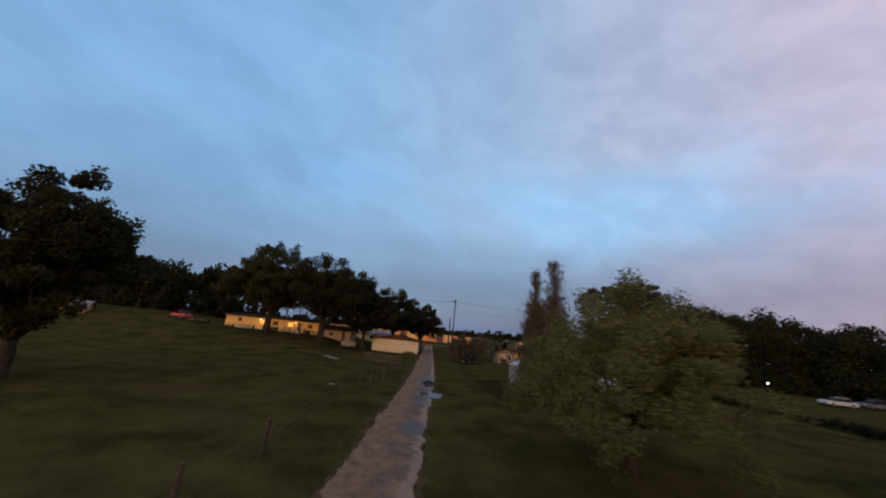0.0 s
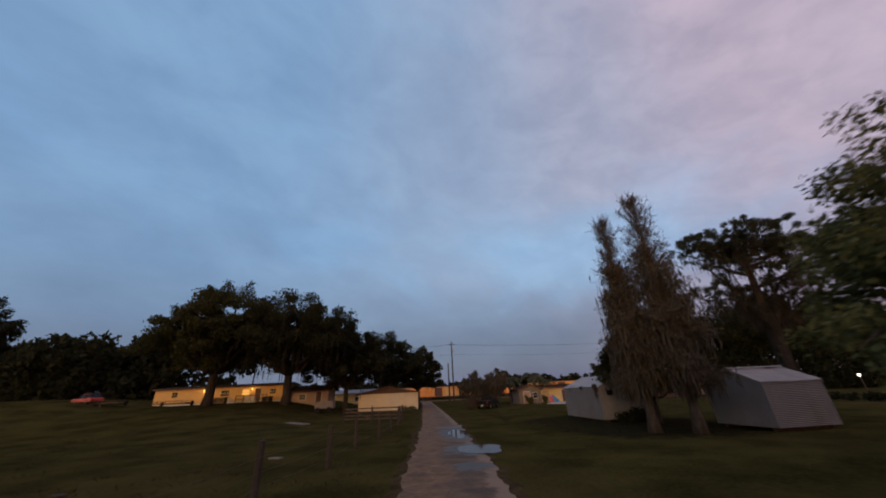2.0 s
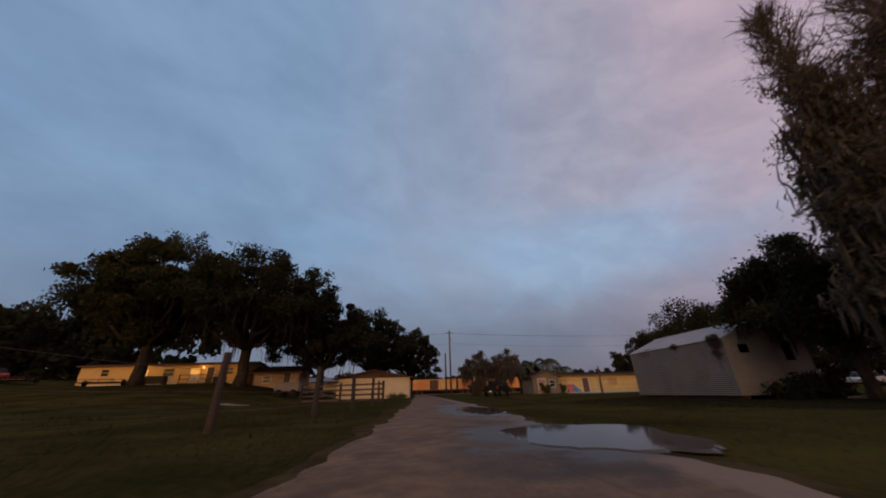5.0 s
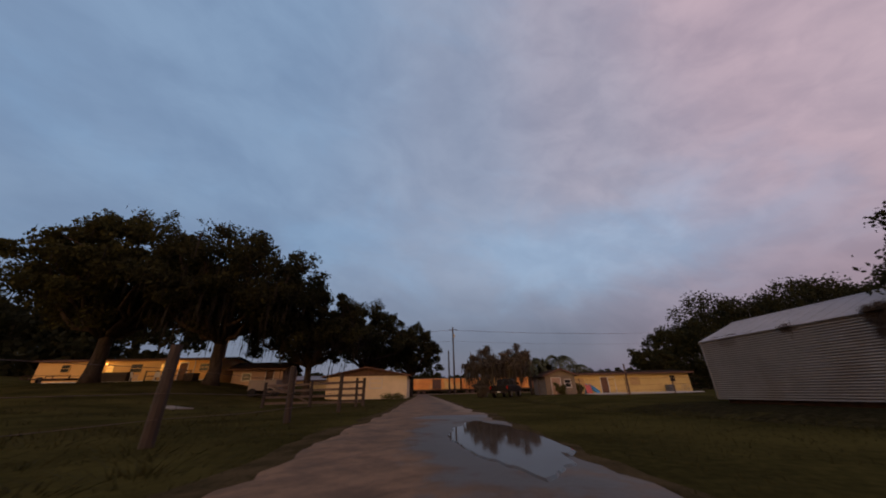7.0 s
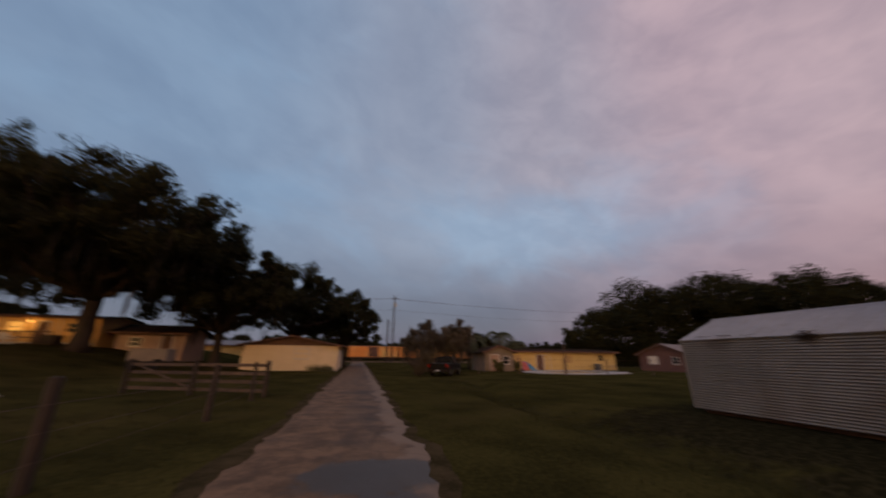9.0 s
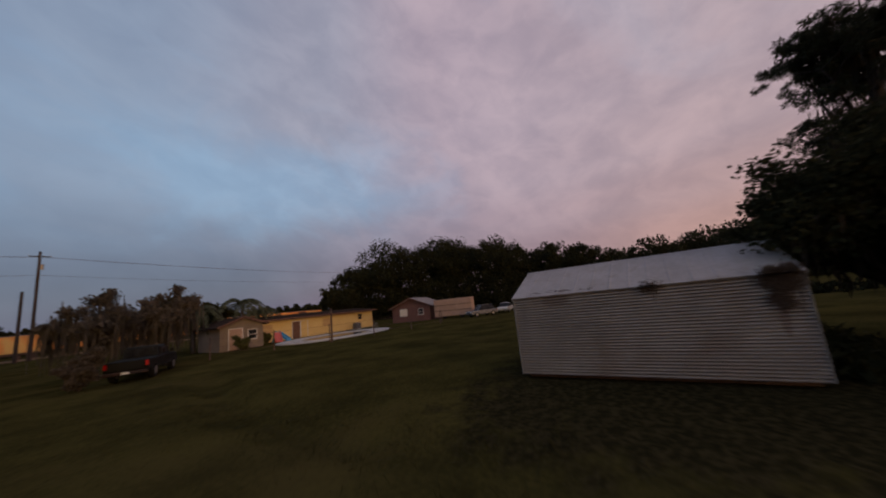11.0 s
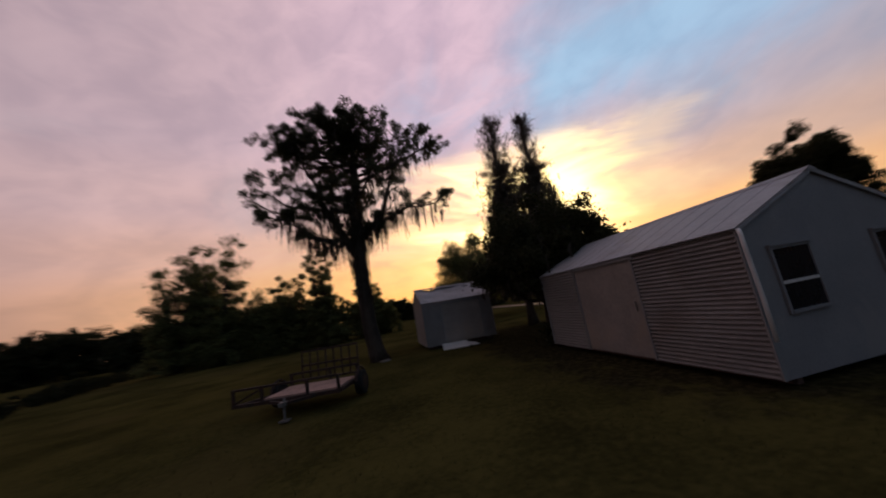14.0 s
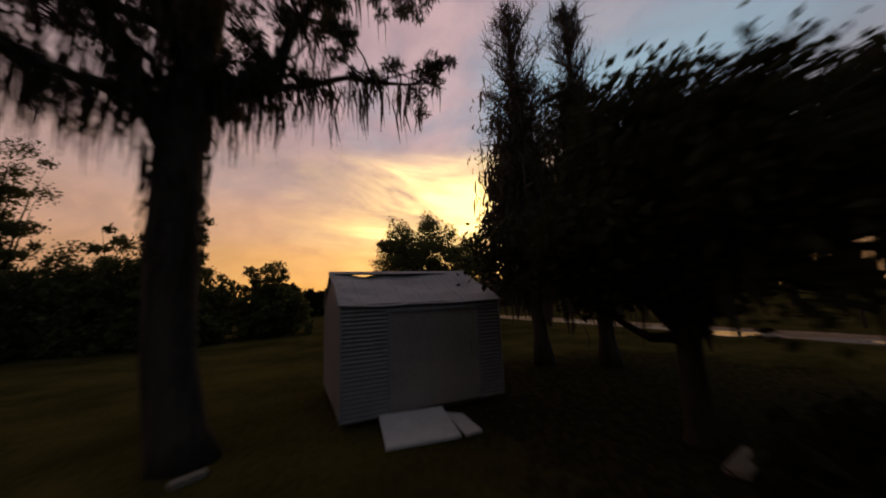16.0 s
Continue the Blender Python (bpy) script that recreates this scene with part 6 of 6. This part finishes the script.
shrub("yard_bush", "small bush by the annex door", 6.3, 30.6, 1.5, 0.8, 102, clumps=22, per=140, size=0.10)
shrub("yard_bush", "leafy plant pots by the yellow wall", 9.9, 33.6, 1.3, 0.6, 103, clumps=18, per=120, size=0.10)

# ---------------------------------------------------------------- poles, wires, tower, lamps
def utility_pole(x, y, h, arm, label):
    p = thing("utility_pole", label, "utility pole", "utility poles", at=(x, y, 0))
    part("shaft", Geo().tube([(0, 0, -0.3), (0, 0, h)], [0.27, 0.19], 10), TIMBER, p)
    if arm:
        part("crossarm", Geo().box(-1.3, -0.22, h - 1.0, 1.3, -0.11, h - 0.86), TIMBER, p)
        for dx in (-1.2, 0, 1.2):
            part("insulator", Geo().tube([(dx, -0.16, h - 0.86), (dx, -0.16, h - 0.66)], [0.05, 0.04], 8), STEEL, p)
        part("transformer", Geo().tube([(0.35, -0.1, h - 3.4), (0.35, -0.1, h - 2.4)], [0.24, 0.24], 12), STEEL, p)
    return p


utility_pole(-1.9, 90.0, 19.6, True, "tall wooden utility pole with a crossarm")
utility_pole(-3.6, 88.0, 12.0, False, "shorter plain wooden pole beside the utility pole")
utility_pole(96.0, 97.0, 19.0, True, "wooden utility pole far along the track")
utility_pole(-70.0, 90.0, 19.0, True, "wooden utility pole far along the track")
for x0, x1 in ((-1.9, 96.0), (-70.0, -1.9)):
    for dx, dz in ((-1.2, 18.6), (1.2, 18.6), (0.0, 15.2)):
        pts = [Vector((x0 + (x1 - x0) * u + dx, 90 + (7 * u if x0 > -10 else 0), dz - 2.2 * 4 * u * (1 - u) * 0.5)) for u in [i / 14 for i in range(15)]]
        tagged(single("power_line", Geo().tube(pts, [0.022] * 15, 5), RUSTY, "thin dark overhead power line", "cable", "overhead power lines"), kind="")

tower = thing("lattice_tower", "tall steel lattice tower on the skyline", "tower", at=(352, -170, 0))
H = 92.0
for sx in (-1, 1):
    for sy in (-1, 1):
        part("leg", Geo().tube([(sx * 4.6, sy * 4.6, -1), (sx * 3.0, sy * 3.0, H)], [0.3, 0.24], 6), STEEL, tower)
for i in range(12):
    z0, z1 = H * i / 12, H * (i + 1) / 12
    a, b = 4.6 - 1.6 * i / 12, 4.6 - 1.6 * (i + 1) / 12
    g = Geo()
    for (ax, ay), (bx_, by_) in (((-1, -1), (1, -1)), ((1, -1), (1, 1)), ((1, 1), (-1, 1)), ((-1, 1), (-1, -1))):
        g.beam((ax * a, ay * a, z0), (bx_ * b, by_ * b, z1), 0.2, 0.2).beam((bx_ * a, by_ * a, z0), (ax * b, ay * b, z1), 0.2, 0.2).beam((ax * b, ay * b, z1), (bx_ * b, by_ * b, z1), 0.22, 0.22)
    part("lattice_stage", g, STEEL, tower)
part("top_platform", Geo().box(-5.5, -5.5, H - 1.0, 5.5, 5.5, H), STEEL, tower)

for x, y, z in ((54.0, 17.5, 2.0), (78.0, 14.0, 2.4), (92.0, 9.5, 2.4)):
    lp = thing("yard_lamp", "glowing yard lamp on a thin post", "lamp", "yard lamps", at=(x, y, 0))
    part("post", Geo().tube([(0, 0, -0.2), (0, 0, z)], [0.06, 0.05], 8), RUSTY, lp)
    part("bulb", Geo().tube([(0, 0, z), (0, 0, z + 0.28)], [0.16, 0.12], 10), LAMP_WHITE, lp, "glowing bulb")

# ---------------------------------------------------------------- loose things
def slab(name, label, cat, x, y, w, d, h, turn, mat):
    g = Geo()
    z = ground_z(x, y)
    g.hexa([(-w / 2, -d / 2, -0.1), (w / 2, -d / 2 * 0.94, -0.1), (w / 2 * 0.97, d / 2, -0.1), (-w / 2, d / 2 * 0.96, -0.1), (-w / 2, -d / 2, h), (w / 2, -d / 2 * 0.94, h), (w / 2 * 0.97, d / 2, h), (-w / 2, d / 2 * 0.96, h)])
    gx, gy = (ground_z(x + 0.6, y) - ground_z(x - 0.6, y)) / 1.2, (ground_z(x, y + 0.6) - ground_z(x, y - 0.6)) / 1.2
    tilt = Vector((0, 0, 1)).rotation_difference(Vector((-gx, -gy, 1)).normalized()).to_matrix().to_4x4()
    return single(name, g, mat, label, cat, at=Matrix.Translation((x, y, z)) @ tilt @ pose(0, 0, 0, 0, 0, turn))


slab("concrete_slab", "pale concrete slab lying in the pasture grass", "slab", -26.4, 8.4, 3.2, 1.1, 0.03, -36, OLD_BOARD)
slab("concrete_slab", "small pale slab lying in the pasture grass", "slab", -19.7, -13.8, 0.6, 0.3, 0.04, -20, OLD_BOARD)
slab("pale_stone", "pale flat stone at the pine's foot", "stone", 9.15, -11.02, 0.40, 0.17, 0.05, 30, OLD_BOARD)
cart = thing("farm_cart", "small grey board-sided cart standing behind the gate", "cart", at=(-28.6, 21.5, ground_z(-28, 22)))
part("box", Geo().box(0, 0, 0.55, 2.6, 1.4, 1.5), GREY_BOARD, cart, bevel=0.02)
for x in (0.5, 2.1):
    part("wheel", Geo().disc_tube((x, -0.1, 0.36), (0, 1, 0), 0.38, 0.16, 16), RUBBER, cart)
    part("wheel", Geo().disc_tube((x, 1.5, 0.36), (0, 1, 0), 0.38, 0.16, 16), RUBBER, cart)
single("brush_heap", quads_mesh("brush_heap", leaf_quads([(-14.5 - 0.5 * i, 32.8, 0.15 + 0.12 * (i % 2)) for i in range(5)], [0.5] * 5, 160, 0.12, np.random.default_rng(5))), BUSH_LEAF, "low heap of brush against the cream garage", "brush", kind="stuff")

rb = np.random.default_rng(19)
single("brush_heap", quads_mesh("brush_heap", np.concatenate([leaf_quads([(0.9 + 0.55 * i, -7.0 - 0.25 * (i % 2), 0.22 + 0.12 * (i % 3)) for i in range(5)], [0.48] * 5, 240, 0.09, rb, long=3.0),
       leaf_quads([(2.2 + 0.5 * i, -6.8, 0.45) for i in range(3)], [0.45] * 3, 200, 0.08, rb, long=4.0)])), WOOD_LEAF, "dark heap of brush and twigs at the long shed's gable", "brush", kind="stuff")
slab("loose_board", "grey board lying on the dark ground by the shed", "board", 2.6, -8.0, 0.9, 0.26, 0.05, 12, GREY_BOARD)

# dead vine trailing over the long shed's eave
rng = np.random.default_rng(77)
vc, vr = [], []
for y0, y1, z0, z1, n in ((-6.12, -5.6, 2.05, 2.42, 26), (-5.95, -5.7, 1.5, 2.1, 9), (-3.7, -3.4, 2.26, 2.36, 3)):
    for _ in range(n):
        z = z0 + (z1 - z0) * rng.random()
        vc.append((-0.06 - (0.09 if z > 2.25 else 0), y0 + (y1 - y0) * rng.random(), z))
        vr.append(0.05 + 0.05 * rng.random())
VINE = leaf_material("dead_vine", (0.10, 0.075, 0.06), (0.04, 0.03, 0.026))
vq = np.concatenate([leaf_quads(vc, np.array(vr) * 1.9, 200, 0.018, rng, long=3.0), moss_quads(np.array(vc), rng, 0.6, 0.010)])
vq[:, :, 0] = np.where(vq[:, :, 2] < 2.3, -0.065 + (vq[:, :, 0] + 0.065) * 0.25, vq[:, :, 0] * 0.6 - 0.03)
wisps = [(0.05 + 0.10 * rng.random(), y + 0.10 * rng.normal(), 2.375 + 0.05 * rng.random()) for y in (-0.66, -1.27, -1.56, -2.1, -3.5, -5.7, -5.9) for _ in range(3)]
vq = np.concatenate([vq, leaf_quads(wisps, [0.10] * len(wisps), 9, 0.012, rng, long=11.0, squash=0.25, flat=0.8)])
single("dead_vine", quads_mesh("dead_vine", vq), VINE, "dead brown vine trailing over the long shed's eave", "vine", kind="stuff")

# ---------------------------------------------------------------- grass
def grass(n, x0, x1, y0, y1, h, w, seed, keep):
    rng = np.random.default_rng(seed)
    x, y = x0 + (x1 - x0) * rng.random(n), y0 + (y1 - y0) * rng.random(n)
    ok = np.array([keep(a, b) for a, b in zip(x, y)])
    x, y = x[ok], y[ok]
    z = np.array([ground_z(a, b) for a, b in zip(x, y)]) - 0.02
    n = len(x)
    a = rng.random(n) * 2 * math.pi
    hh, ww = h * (0.4 + rng.random(n)), w * (0.5 + rng.random(n))
    bend = rng.normal(size=(n, 2)) * hh[:, None] * 0.45
    s = np.stack([np.cos(a) * ww, np.sin(a) * ww, np.zeros(n)], 1)
    p = np.stack([x, y, z], 1)
    t = p + np.stack([bend[:, 0], bend[:, 1], hh], 1)
    return np.stack([p - s, p + s, t + s * 0.15, t - s * 0.15], 1)


def off_road(x, y):
    k = x - road_x(y)
    k = -k if k < 0 else k + 0.45
    if k < 1.65 or (k < 2.2 and noise.noise(Vector((x * 1.5, y * 1.5, 0))) > -0.15):
        return False
    if -0.05 < x < 3.65 and -6.3 < y < 0.05:
        return False
    if abs(x - 0.4) < 4.8 and abs(y + 6.9) < 8.0 and noise.noise(Vector((x * 1.3, y * 1.3, 6))) > -0.3:
        return False
    return noise.noise(Vector((x * 0.5, y * 0.5, 4))) > -0.35


def tufts(n, x0, x1, y0, y1, per, r, h, w, seed):
    """Clumps of longer grass; each clump fans out from its middle."""
    rng = np.random.default_rng(seed)
    out = []
    for _ in range(n):
        x, y = x0 + (x1 - x0) * rng.random(), y0 + (y1 - y0) * rng.random()
        if abs(x - road_x(y)) < 2.7:
            continue
        k = 0.5 + rng.random()
        c = rng.normal(size=(per, 2)) * r * k * np.array([1.5, 0.8])
        hh = h * k * (0.4 + 0.7 * rng.random(per))
        a = rng.random(per) * 2 * math.pi
        side = np.stack([np.cos(a) * w, np.sin(a) * w, np.zeros(per)], 1)
        low = np.stack([x + c[:, 0], y + c[:, 1], np.full(per, ground_z(x, y) - 0.03)], 1)
        tip = low + np.stack([c[:, 0] * 0.6 + rng.normal(size=per) * hh * 0.3, c[:, 1] * 0.6 + rng.normal(size=per) * hh * 0.3, hh], 1)
        out.append(np.stack([low - side, low + side, tip + side * 0.15, tip - side * 0.15], 1))
    return np.concatenate(out)


single("grass_tufts", quads_mesh("grass_tufts", np.concatenate([tufts(420, -46, -14, -34, 22, 44, 0.22, 0.15, 0.010, 11), tufts(150, -6.0, -3.8, -10, 16, 44, 0.18, 0.11, 0.007, 12),
       tufts(140, -18.5, -13.6, -40, 8, 44, 0.16, 0.10, 0.007, 13)])), BLADE, "dark tufts of longer grass in the pasture and along the ditch", "grass", kind="stuff")
blades = np.concatenate([grass(75000, -20, -6, -40, 8, 0.045, 0.005, 1, off_road), grass(52000, -6, 16, -18, 10, 0.04, 0.005, 2, off_road),
                         grass(20000, -45, -15, -30, 26, 0.10, 0.014, 3, lambda x, y: noise.noise(Vector((x * 0.3, y * 0.3, 8))) > 0.18)])
single("grass", quads_mesh("grass", blades), BLADE, "short ragged grass blades along the lane and lawns", "grass", kind="stuff")

house("far_house", "small tan house with a warm lamp far across the pasture", (-80.0, 12.0, ground_z(-80, 12) - 0.5), 35, 7.0, 6.0, 2.4, 3.4, HOME_WALL, GREY_ROOF, windows=[(2.0, 1.0, 1.0, 0.9, LAMP_WINDOW)])
